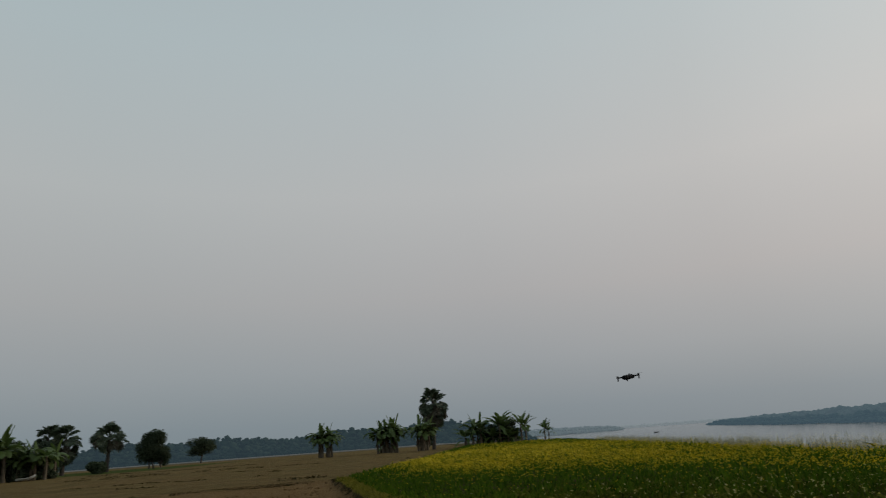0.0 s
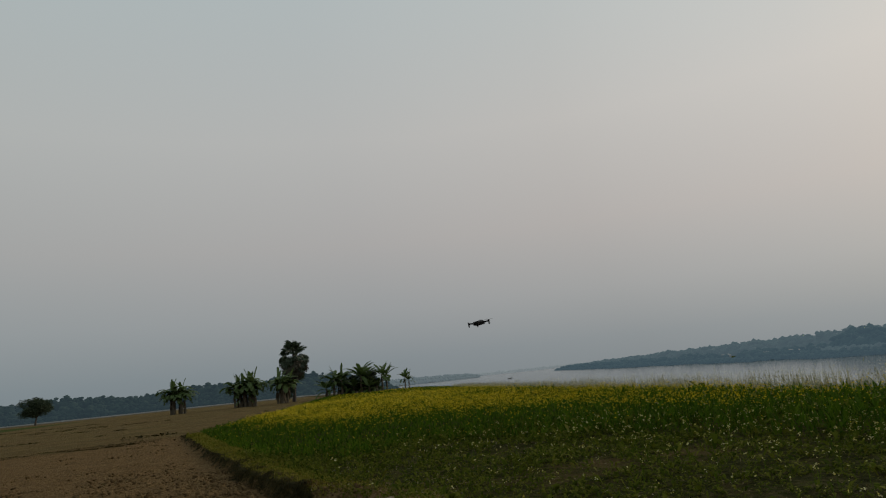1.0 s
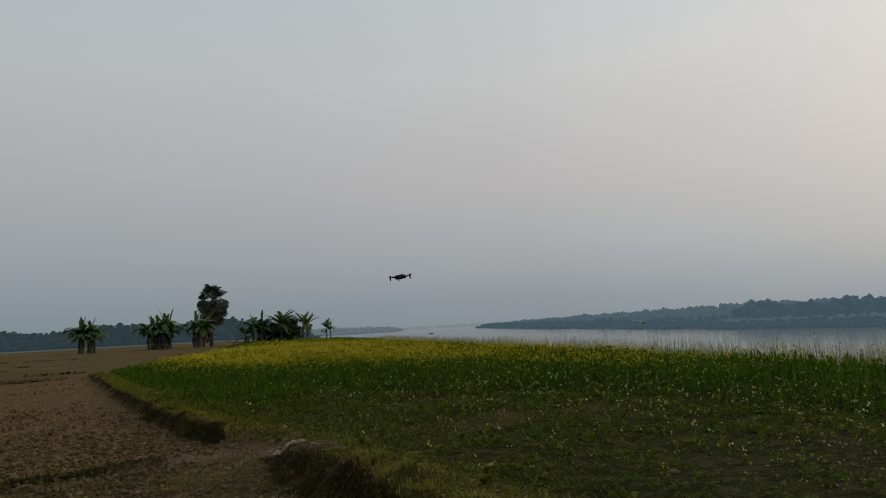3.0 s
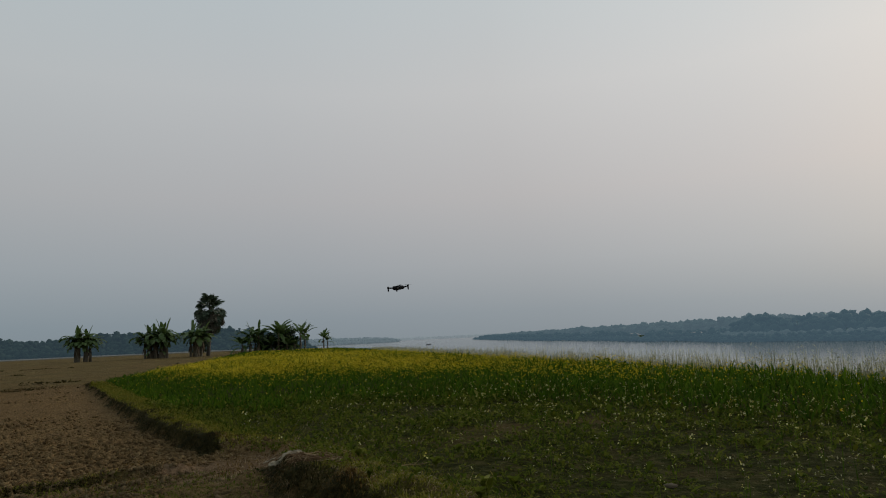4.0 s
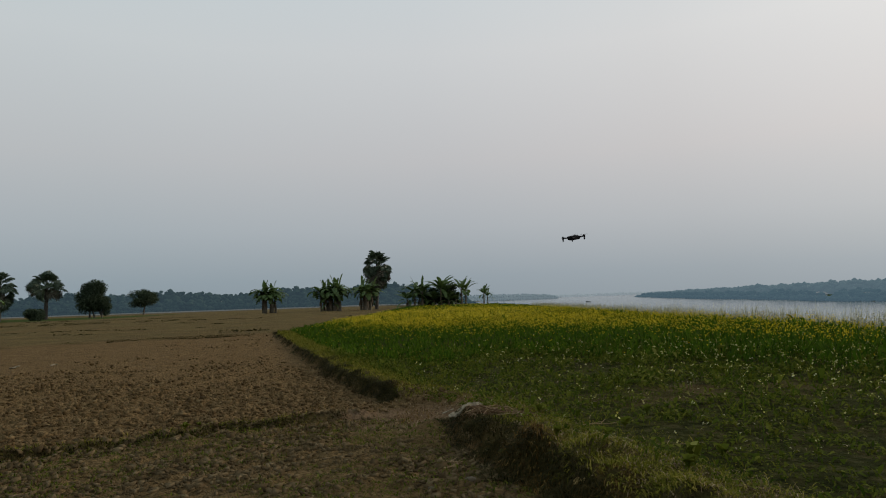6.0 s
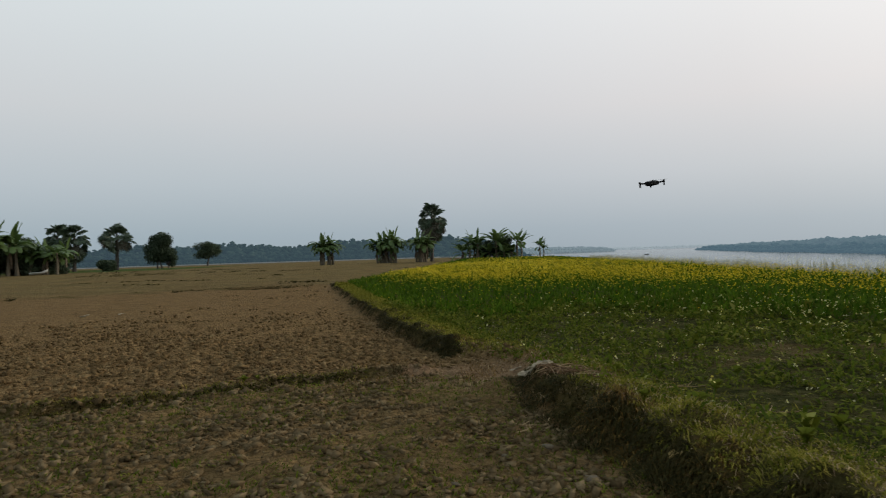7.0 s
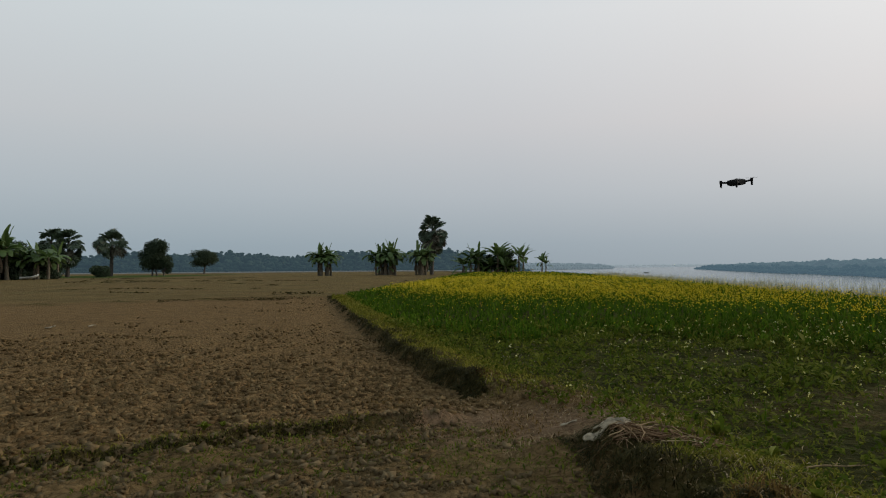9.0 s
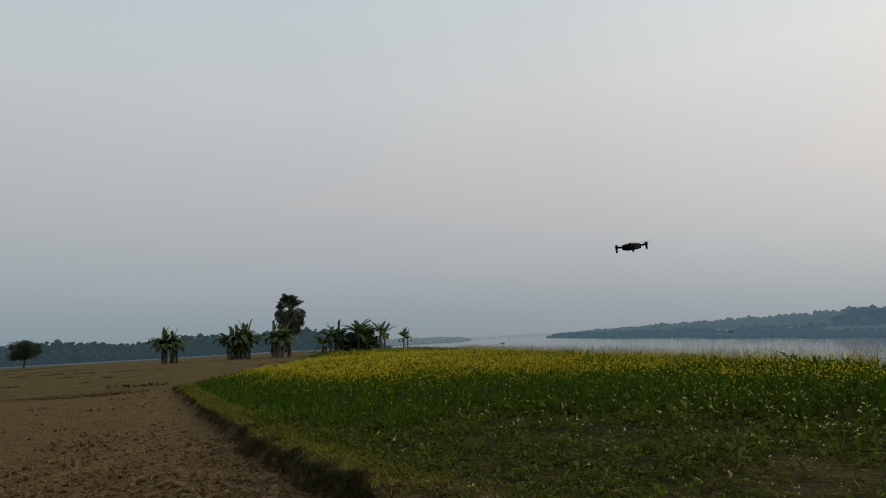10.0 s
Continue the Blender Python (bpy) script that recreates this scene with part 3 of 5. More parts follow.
def build_ground():
    xs = spaced(-4.4, 4.4, 0.066, 1.065, -2600, 2600)
    ys = spaced(4.2, 12.5, 0.066, 1.06, -500, 3200)
    gx, gy = np.meshgrid(xs, ys)
    z = land(gx, gy)
    nx, ny = len(xs), len(ys)
    i = np.arange(nx * ny).reshape(ny, nx)
    f = np.stack([i[:-1, :-1], i[:-1, 1:], i[1:, 1:], i[1:, :-1]], -1).reshape(-1, 4)
    me = mesh_of("ground", np.stack([gx, gy, z], -1).reshape(-1, 3), [f], [SOIL], None, True)
    u = gx - crop_x(gy)
    stub = np.where(u < 0, 0.75 * smooth((gy - far_ridge_y(gx)) / 3) + 0.42 * smooth((near_ridge_y(gx) - gy) / 0.8) * smooth(-u / 0.6), 0)
    # dark grass cover on ridge and bund faces, their shade partly put into colour
    ridge = np.exp(-((gy - near_ridge_y(gx) + 0.1) / 0.17) ** 2) * smooth((0.95 - gx) / 0.7) + 1.2 * np.exp(-((gy - far_ridge_y(gx)) / 0.5) ** 2) * (gx < -4)
    crop = np.clip(smooth((u - np.interp(gy, [10.9, 11, 16, 24], [0.05, -0.08, -0.06, 0.05])) / 0.2), 0, 1) * np.where(gy < 37, np.interp(gy, [0, 8.3, 8.9, 10.3, 11], [1, 1, 0.12, 0.12, 1]) + smooth((u - 1.1) / 0.6), 1)
    verge = smooth((-36 - gx) / 8) * smooth((gy - 104) / 8) * (1 - smooth((gy - 150) / 20)) 
    low = smooth((np.interp(gx, [0.5, 2, 4, 6, 7.5, 8.5, 9.5], [17.8, 16.2, 15.8, 14.8, 12.8, 9.5, 5.5]) - gy) / 3) * smooth((u - 1.2) / 0.8)
    grass = np.clip(0.85 * crop * (1 - 0.2 * low * np.clip(-value_noise(gx * 2.2, gy * 2.2, 45) + 0.2, 0, 1)) + 0.8 * ridge * (u < 0) + 0.9 * verge, 0, 1) * (gx < river_edge(gy) + 1) + (gx > far_shore(gy) + 0.5) * 1.0
    # past gy 170 the mud cover greys far ground, distance haze put in colour
    bank = smooth((gx - river_edge(gy) - 0.3) / 1.2) * (gx < far_shore(gy) + 0.5) + 0.95 * smooth((gy - 170) / 60) * (gx < river_edge(gy))
    for name, v in (("far_haze", 0.95 * smooth((gy - 225) / 30) * (gx < river_edge(gy) + np.where(gy > 700, 30, -3))), ("stubble", stub), ("grass", np.clip(grass, 0, 1)), ("bank", bank), ("worn", np.exp(-((gy - 9.5 + 0.15 * u) / 1.0) ** 4) * smooth((u + 1.5) / 0.8) * (1 - smooth((u - 0.9) / 0.6))), ("meadow", np.clip(verge, 0, 1) * (gx < river_edge(gy)) + 0.9 * (gx > far_shore(gy) - 0.5))):
        a = me.attributes.new(name, "FLOAT", "POINT")
        a.data.foreach_set("value", v.astype(np.float32).ravel())
    tagged(new("ground", me), "brown ploughed field rising to a grassy bund and crop", "ground", "", "structure")


build_ground()
bm = bmesh.new()
bmesh.ops.create_grid(bm, x_segments=1, y_segments=1, size=3000)
me = bpy.data.meshes.new("water")
bm.to_mesh(me)
bm.free()
me.materials.append(WATER)
river = new("water", me)
river.location = (1500, 800, RIVER)
tagged(river, "calm pale grey river reflecting the hazy sky", "river", "", "structure")


# ---- woods and far bank ----
def wood_soup(trees, rng, clumps=22, ico=ICO1, size=(0.2, 0.42)):
    """trees: rows of x, y, ground z, height, radius."""
    s = Soup()
    for x, y, z, h, r in trees:
        n = clumps
        a, t = rng.uniform(0, 2 * math.pi, n), rng.uniform(0, 1, n) ** 0.8
        rr = r * np.sqrt(rng.uniform(0, 1, n)) * np.sin(np.clip(t * 0.9 + 0.12, 0, 1) * math.pi) ** 0.5
        p = np.stack([x + rr * np.cos(a), y + rr * np.sin(a), z + h * (0.05 + 0.82 * t)], -1)
        k = r * rng.uniform(*size, (n, 1)) * rng.uniform(0.8, 1.2, (n, 3)) * [1, 1, 0.75]
        p[:2] = [(x, y, z + 0.25 * h), (x, y, z + 0.55 * h)]
        k[:2] = [(0.75 * r, 0.75 * r, 0.28 * h), (0.62 * r, 0.62 * r, 0.26 * h)]
        s.add(*lumps(p, k, rng, 0.35, ico))
    return s


def build_woods():
    rng = np.random.default_rng(5)
    rows = []
    for x in np.arange(-330, 56, 2.3):
        for row in range(4):
            px, py = x + rng.uniform(-2, 2), 345 + row * 12 + rng.uniform(-5, 5)
            base = 11.6 + 1.4 * math.sin(x * 0.035 + 1) + 1.2 * math.sin(x * 0.11) - 0.055 * max(0, x + 10) - 0.035 * max(0, -x - 130)
            rows.append((px, py, land(px, py), base * rng.uniform(0.86, 1.04) * (0.6 if row == 0 else 1), rng.uniform(3.0, 5.0)))
    rows += [(x + rng.uniform(-1, 1), 338 + rng.uniform(-3, 3), float(land(x, 338)) - 1.2, rng.uniform(3.5, 5.5), rng.uniform(2.6, 3.6)) for x in np.arange(-330, 50, 2.6)]
    tagged(new("far_woods", wood_soup(rows, rng, 13, ICO1, (0.2, 0.36)).mesh("far_woods", WOODS)), "line of distant woods beyond the fields, blue-grey with haze", "woods", "", "stuff")
    # the far bank: scrub on the bluff, low pale row for the mist, tall trees behind; past the bend low dark trees
    # before ones with more haze in their colour
    rows, back = [], []

    def plant(kept, y, f, h, r):
        px = float(far_shore(np.float64(y))) + f
        kept.append((px, y, float(land(px, y)) - 0.2, h, r))

    for y in np.arange(-60, 150, 1.3):
        low = float(np.interp(y, [60, 150], [1.0, 0.8]))
        plant(rows, y + rng.uniform(-0.7, 0.7), rng.uniform(-0.6, 0.6), rng.uniform(1.2, 1.7) * low, rng.uniform(1.0, 1.5))
        plant(rows, y + rng.uniform(-0.7, 0.7), rng.uniform(1.5, 3.2), rng.uniform(2.0, 2.5) * low, rng.uniform(1.2, 1.7))
        # low row added in the hazed leaf, standing in for a strip of mist
        plant(back, y + rng.uniform(-0.7, 0.7), rng.uniform(8, 10), rng.uniform(2.55, 2.75) * low, rng.uniform(1.6, 2.0))
        tall = 1 + 0.07 * math.sin(y * 0.19) + 0.05 * math.sin(y * 0.47 + 1) + (0.1 if 138 < y < 147 else 0) - (0.1 if y < 112 else 0)
        plant(rows, y + rng.uniform(-1, 1), 14 + rng.uniform(-2, 2), rng.uniform(4.6, 5.2) * tall, rng.uniform(1.8, 2.6))
        plant(rows, y + rng.uniform(-1, 1), 21 + rng.uniform(-3, 3), rng.uniform(5.9, 6.6) * tall, rng.uniform(2.4, 3.4))
    for y in np.concatenate([np.arange(140, 360, 2.4), np.arange(360, 735, 4.5)]):
        far = float(np.interp(y, [126, 360, 735], [1, 1.2, 1.45]))
        gap = math.sin(y * 0.083) + 0.6 * math.sin(y * 0.21 + 2)
        plant(rows, y + rng.uniform(-1, 1), rng.uniform(-0.5, 1.0), rng.uniform(1.0, 1.7) * far, rng.uniform(1.4, 2.2) * far)
        if gap > -0.5:
            plant(rows, y + rng.uniform(-1, 1), rng.uniform(4, 9), rng.uniform(2.2, 3.3) * far, rng.uniform(1.8, 2.8) * far)
        if gap > 0.2:
            plant(rows, y + rng.uniform(-1, 1), rng.uniform(9, 15), rng.uniform(2.8, 3.9) * far, rng.uniform(2.0, 3.0) * far)
        tall = (1 + 0.08 * math.sin(y * 0.07) + 0.06 * math.sin(y * 0.23)) * float(np.interp(y, [126, 200, 300, 500, 735], [1.0, 1.0, 0.98, 0.9, 0.62]))
        for f in (46, 58, 72):
            plant(back, y + rng.uniform(-2, 2), f * float(np.interp(y, [400, 735], [1, 0.4])) + rng.uniform(-4, 4), rng.uniform(5.6, 6.7) * tall, rng.uniform(2.8, 4.0) * far)
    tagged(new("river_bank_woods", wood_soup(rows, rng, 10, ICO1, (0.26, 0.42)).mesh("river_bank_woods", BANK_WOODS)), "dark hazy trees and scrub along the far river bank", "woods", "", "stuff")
    tagged(new("inland_woods", wood_soup(back, rng, 9, ICO1, (0.26, 0.42)).mesh("inland_woods", HAZED_BANK)), "paler misty trees rising behind the far river bank", "woods", "", "stuff")
    rows = []
    for px in np.arange(70, 312, 3.6):
        py = float(np.interp(px, [70, 115, 312], [868, 900, 1062]))
        h = float(np.interp(px, [70, 200, 285, 312], [10.5, 9.6, 8.0, 3.5])) + 0.5 * math.sin(px * 0.11) + 0.3 * math.sin(px * 0.31)
        for d in (2, 16):
            rows.append((px - 1 + rng.uniform(-1, 1), py + d, -3.0, (h + 2.2) * rng.uniform(0.96, 1.04), rng.uniform(5.0, 6.5)))
    tagged(new("hazy_woods", wood_soup(rows, rng, 6, ICO1, (0.16, 0.24)).mesh("hazy_woods", BEND_HAZE_WOODS)), "low hazy woods on the river bend", "woods", "", "stuff")
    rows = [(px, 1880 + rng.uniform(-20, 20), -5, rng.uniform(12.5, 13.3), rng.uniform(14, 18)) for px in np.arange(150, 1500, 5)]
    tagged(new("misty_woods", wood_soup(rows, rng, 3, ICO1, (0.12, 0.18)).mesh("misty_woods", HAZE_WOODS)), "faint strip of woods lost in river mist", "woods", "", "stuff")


build_woods()


# ---- trees ----
def palm_fan(rng, bend, r=0.72, blades=21, spread=2.5):
    """A split fan leaf: stalk along +x, blades round its end; bend tips the fan over at its hinge."""
    s = Soup()
    s.add(*tube([(0, 0, 0), (0.5, 0, 0.04), (1.0, 0, 0)], [0.04, 0.03, 0.022], 4))
    o = np.array([1.0, 0, 0])

    def tipped(v):
        return np.array([v[0] * math.cos(bend) + v[2] * math.sin(bend), v[1], -v[0] * math.sin(bend) + v[2] * math.cos(bend)])

    for k in range(blades):
        a = (k / (blades - 1) - 0.5) * 2 * spread
        l = r * (0.72 + 0.28 * math.cos(a * 0.8)) * rng.uniform(0.85, 1.06)
        d, q = np.array([math.cos(a), math.sin(a), 0]), np.array([-math.sin(a), math.cos(a), 0])
        w = 0.088 * r * rng.uniform(0.85, 1.15)
        fold = 0.035 * (-1) ** k
        v = [o] + [o + tipped(p) for p in (d * l * 0.62 - q * w + [0, 0, fold], d * l * 0.62 + q * w + [0, 0, -fold], d * l * 0.9 + q * w * 0.5 + [0, 0, -0.08 * r], d * l + [0, 0, -0.2 * r * rng.uniform(0.3, 1.5)])]
        s.add(v, [(0, 1, 4), (0, 4, 3), (0, 3, 2)])
    return s


FANS = {b: [palm_fan(np.random.default_rng(60 + k + 10 * n), radians(b)).mesh("fan_leaf", PALM_LEAF) for k in range(3)] for n, b in enumerate((5, 25, 50))}
DRY_FANS = [palm_fan(np.random.default_rng(95 + k), radians(35), 0.85, 17).mesh("fan_leaf", PALM_DRY) for k in range(2)]


def fan_palm(m, apex, size, tiers, seed, label, trunk=0.2, lean=0.25):
    """apex: height of the growing point. tiers: rows of leaf count, lowest and highest rise in degrees, drop below the apex, bend, scale."""
    rng = np.random.default_rng(seed)
    root = thing("palm_tree", m, label, "palm tree", "palms of the plain")
    pts = [(lean * math.sin(t * 2), 0.1 * math.sin(t * 3 + seed), t * apex) for t in np.linspace(0, 1, 11)]
    part("trunk", Soup().add(*tube(pts, np.linspace(trunk * 1.35, trunk * 0.8, 11) * (1 + 0.06 * np.sin(np.arange(11) * 2.1)), 9)).mesh("trunk", BARK, True), root)
    for count, lo, hi, drop, bend, scale, dry in tiers:
        for k in range(count):
            t = (k + 0.5) / count
            el = radians(lo + (hi - lo) * t + rng.uniform(-7, 7))
            az = k * 2.39996 + seed + rng.uniform(-0.3, 0.3)
            low = drop * (1 - 0.5 * t) if dry or lo < -30 else drop
            e = Vector((lean * math.sin(2 * (1 - low / apex)), 0, apex - low))
            d = Matrix.Translation(e) @ Euler((rng.uniform(-1.3, 1.3), -el, az)).to_matrix().to_4x4() @ Matrix.Scale(size * scale * rng.uniform(0.85, 1.12), 4)
            withered = dry and k % 2 == 0
            part("fan_leaf", DRY_FANS[k % 2] if withered else FANS[bend][k % 3], root, "grey-brown withered fan leaf" if withered else "", at=d)
    return root


def leafy_tree(m, height, radius, seed, label, low=0.3, count=1500, leaf=0.38, stems=1, blobs=11, flat=0.8, name="tree"):
    rng = np.random.default_rng(seed)
    root = thing(name, m, label, "tree", "trees of the plain")
    s = Soup()
    blob = []
    for k in range(blobs):
        a, t = k * 2.4 + rng.uniform(-0.4, 0.4), rng.uniform(0, 1)
        r = radius * 0.68 * math.sqrt(rng.uniform(0.05, 1)) * (1 - 0.35 * abs(t - 0.4))
        blob.append((r * math.cos(a), r * math.sin(a), height * (low + 0.16 + (0.72 - low) * t), radius * rng.uniform(0.34, 0.52)))
    for q in range(stems):
        x0 = (q - (stems - 1) / 2) * 0.9
        fork = (x0 * 0.7 + rng.uniform(-0.2, 0.2), rng.uniform(-0.2, 0.2), height * (low + 0.05))
        r0 = 0.035 * height / math.sqrt(stems)
        s.add(*tube([(x0, 0, -0.1), (x0 * 0.95, 0.05, height * low * 0.5), fork], [r0 * 1.3, r0, r0 * 0.8], 8))
        for bx, by, bz, br in blob[q::stems]:
            mid = ((fork[0] + bx) / 2 + rng.uniform(-0.2, 0.2), (fork[1] + by) / 2, (fork[2] + bz) / 2 + 0.1)
            s.add(*tube([fork, mid, (bx, by, bz)], [r0 * 0.55, r0 * 0.35, r0 * 0.12], 5))
    part("trunk", s.mesh("trunk", BARK, True), root)
    per = count // blobs
    c = Soup()
    for bx, by, bz, br in blob:
        d = rng.normal(size=(per, 3))
        d /= np.linalg.norm(d, axis=1)[:, None]
        p = np.array([bx, by, bz]) + d * br * rng.uniform(0.45, 1.12, (per, 1)) * [1, 1, flat]
        c.add(*petals(p, leaf * rng.uniform(0.7, 1.4, per), rng, 1))
    part("crown", c.mesh("crown", TREE_LEAF), root)
    return root


# ---- banana plants ----
def banana_leaf(rng, length, width, arch, torn=0.5, mat=None):
    """A long blade with a keel, torn along its sides; it rises along +x and bends over."""
    n = 12
    v, f = [], []
    x = z = 0.0
    ang = 0.0
    for k in range(n + 1):
        t = k / n
        ang = -arch * t ** 1.6
        if k:
            x += math.cos(ang) * length / n
            z += math.sin(ang) * length / n
        w = width * 0.5 * (0.05 if t < 0.14 else math.sin(min(1, (t - 0.08) / 0.92) * math.pi) ** 0.45)
        w1, w2 = (w * (1 - torn * rng.uniform(0, 0.7)) for _ in range(2))
        v += [(x, -w1, z - w1 * 0.35), (x, 0, z), (x, w2, z - w2 * 0.35)]
    for k in range(n):
        a = 3 * k
        f += [(a, a + 1, a + 4, a + 3), (a + 1, a + 2, a + 5, a + 4)]
    return Soup().add(v, f).mesh("leaf", mat or BANANA_LEAF)


def banana_plant(seed, height, up, arch, low, dry, length=2.5, steep=0):
    """height is that of the stem; up: young upright leaves, arch: leaves that bow out, low: leaves that hang, dry: withered ones round the stem."""
    rng = np.random.default_rng(seed)
    root = thing("banana_plant", Matrix(), "green banana plant with torn arching leaves and brown stem", "banana plant", "banana plants")
    lean = rng.uniform(-0.25, 0.25)
    pts = [(lean * t * t, 0.05 * math.sin(3 * t), t * height - 0.05) for t in np.linspace(0, 1, 7)]
    part("stem", Soup().add(*tube(pts, np.linspace(0.19, 0.1, 7), 8)).mesh("stem", BANANA_STEM, True), root)
    e = Vector(pts[-1])
    turn = rng.uniform(0, 6.28)

    def hang(name, count, lo, hi, bow, size, width, drop, mat=None, label=""):
        nonlocal turn
        for k in range(count):
            turn += 2.4 + rng.uniform(-0.35, 0.35)
            me = banana_leaf(rng, length * size * rng.uniform(0.85, 1.12), width * rng.uniform(0.85, 1.15), bow + rng.uniform(-0.25, 0.25), 0.6, mat)
            at = Matrix.Translation(e - Vector((0, 0, drop * rng.uniform(0.1, 1)))) @ Euler((rng.uniform(-0.4, 0.4), -radians(rng.uniform(lo, hi)), turn)).to_matrix().to_4x4()
            part(name, me, root, label, at)

    hang("leaf", up, 66, 86, 0.55, 0.9, 0.56, 0.05)
    hang("leaf", arch, 28 + steep, 60 + steep, 1.7 - steep / 30, 1.0, 0.78, 0.2)
    hang("leaf", low, 0, 30, 1.6, 0.85, 0.72, 0.5)
    hang("dry_leaf", dry, -86, -66, 0.2, 0.5, 0.34, height * 0.4, BANANA_DRY, "withered brown leaf hanging down")
    return root


# 0 to 4 for the bushy clumps, 5 to 8 for the dark open ones by the crop
KINDS = [banana_plant(71, 2.9, 1, 6, 5, 4), banana_plant(72, 3.1, 2, 5, 5, 3), banana_plant(73, 2.6, 0, 7, 5, 4), banana_plant(74, 2.8, 1, 6, 5, 4), banana_plant(75, 1.5, 0, 5, 3, 2, 2.1),
         banana_plant(76, 2.6, 1, 8, 6, 2, 2.7, 14), banana_plant(77, 3.0, 0, 12, 3, 2, 3.0, 16), banana_plant(78, 3.0, 1, 6, 2, 1, 2.4, 18), banana_plant(79, 1.6, 0, 9, 5, 1, 2.7, 12)]
USED = [False] * len(KINDS)


def set_banana(kind, x, y, turn, size=1.0):
    m = pose(x, y, float(land(x, y)) - 0.03, 0, 0, turn) @ Matrix.Scale(size, 4)
    if not USED[kind]:
        USED[kind] = True
        KINDS[kind].matrix_basis = m
        return KINDS[kind]
    ob = copy_thing(KINDS[kind], m)
    ob.matrix_basis = m
    return ob


def build_bananas():
    rng = np.random.default_rng(8)
    # two tight groups of stems, then a broad clump, then a loose one about the palm
    for cx, cy, half, n, size in ((-16.1, 110, 0.45, 4, 1.12), (-14.8, 110, 0.45, 4, 1.12), (-5.5, 110, 1.5, 13, 1.16), (0.2, 109, 0.9, 5, 1.16)):
        for k in range(n):
            x = cx + half * (2 * (k + 0.5) / n - 1) + rng.uniform(-0.2, 0.2)
            set_banana(k % 4 if k < 4 else int(rng.integers(0, 5)), x, cy + rng.uniform(-0.9, 0.9), rng.uniform(0, 360), size * rng.uniform(0.88, 1.08))
    # the dark open row by the crop's far end
    for kind, x, y, size in ((5, 8.0, 106, 1.05), (8, 7.0, 106.5, 1.0), (5, 9.4, 106, 1.1), (8, 8.8, 107, 1.1), (6, 12.2, 106, 1.12), (8, 11.2, 107, 1.0), (6, 13.0, 107.5, 0.95), (8, 13.6, 106, 0.95), (7, 15.6, 106, 1.08), (7, 16.4, 106.6, 1.0), (8, 14.9, 107, 0.95), (7, 19.3, 106, 0.78), (7, 20.0, 106.4, 0.62)):
        set_banana(kind, x, y, rng.uniform(0, 360), size)
    # the grove at the field's side
    for k in range(34):
        t = k / 33
        x = -73.5 + 20.5 * t + rng.uniform(-0.5, 0.5)
        if -65.5 < x < -59.5 and k % 2:
            continue
        set_banana(int(rng.integers(0, 4)), x, 92.5 + 6.5 * t + rng.uniform(-1.5, 3), rng.uniform(0, 360), rng.uniform(1.25, 1.5) if t < 0.5 else rng.uniform(1.05, 1.3))

    for kind, x, y, size in ((6, -65.6, 93.5, 1.75), (2, -61.0, 93.2, 1.85), (0, -59.6, 94.6, 1.7), (3, -58.2, 95.5, 1.65), (1, -57.2, 96, 1.5), (6, -63.6, 92.8, 1.7)):
        set_banana(kind, x, y, rng.uniform(0, 360), size)


build_bananas()


def stand(x, y, turn=0, dz=0.0):
    return pose(x, y, float(land(x, y)) - 0.02 + dz, 0, 0, turn)


# the tall palm: an umbrella of fans, a gap with stretched arms, and a deep shaggy skirt
fan_palm(stand(2.0, 115), 7.8, 1.4, ((24, 16, 88, 0.0, 25, 1.1, False), (11, -14, 8, 0.5, 25, 1.2, False), (26, -30, 4, 1.9, 25, 1.12, True), (22, -66, -24, 2.5, 25, 1.05, True)), 1, "tall dark palmyra palm with shaggy fan crown", 0.24)
fan_palm(stand(-61.3, 135), 6.4, 2.0, ((15, 32, 86, 0.0, 25, 0.95, False), (12, -8, 28, 0.3, 25, 1.08, False), (8, -40, -12, 0.7, 50, 0.95, True)), 2, "palmyra palm with open fan crown and pale trunk", 0.3)
fan_palm(stand(-67.6, 131), 6.7, 1.8, ((16, 25, 86, 0.0, 25, 1.0, False), (13, -15, 22, 0.5, 25, 1.1, False), (18, -70, -20, 2.0, 25, 1.1, True)), 3, "pair palm with broad dark fan crown over undergrowth", 0.3)
fan_palm(stand(-71.3, 132, 90), 6.9, 1.7, ((15, 25, 86, 0.0, 25, 1.0, False), (13, -15, 22, 0.5, 25, 1.1, False), (20, -75, -20, 2.2, 25, 1.2, True)), 4, "palmyra palm hung with dry leaves over undergrowth", 0.3)
leafy_tree(stand(-69.6, 129), 5.8, 3.4, 11, "round leafy tree beneath tall palms", 0.03, 8840, leaf=0.22, blobs=14)
leafy_tree(stand(-53.9, 138), 6.9, 3.1, 12, "dark bushy tree on two stems at field edge", 0.12, 15300, leaf=0.25, stems=2, blobs=20, flat=1.0)
leafy_tree(stand(-52.2, 138.4), 4.2, 2.1, 24, "low leafy tree leaning beside a bushy one", 0.1, 5100, leaf=0.22, blobs=9)
leafy_tree(stand(-61.0, 190), 6.6, 4.0, 13, "round dark tree alone in distant field", 0.24, 8840, leaf=0.27, flat=0.6, blobs=16)
leafy_tree(stand(-62.9, 94), 8.3, 2.6, 14, "tall dark leafy tree among banana plants", 0.1, 15000, leaf=0.24, blobs=19, flat=1.0)
leafy_tree(stand(-61.5, 105), 5.4, 3.0, 15, "low leafy tree with drooping dry foliage", 0.03, 8500, leaf=0.22, blobs=13)
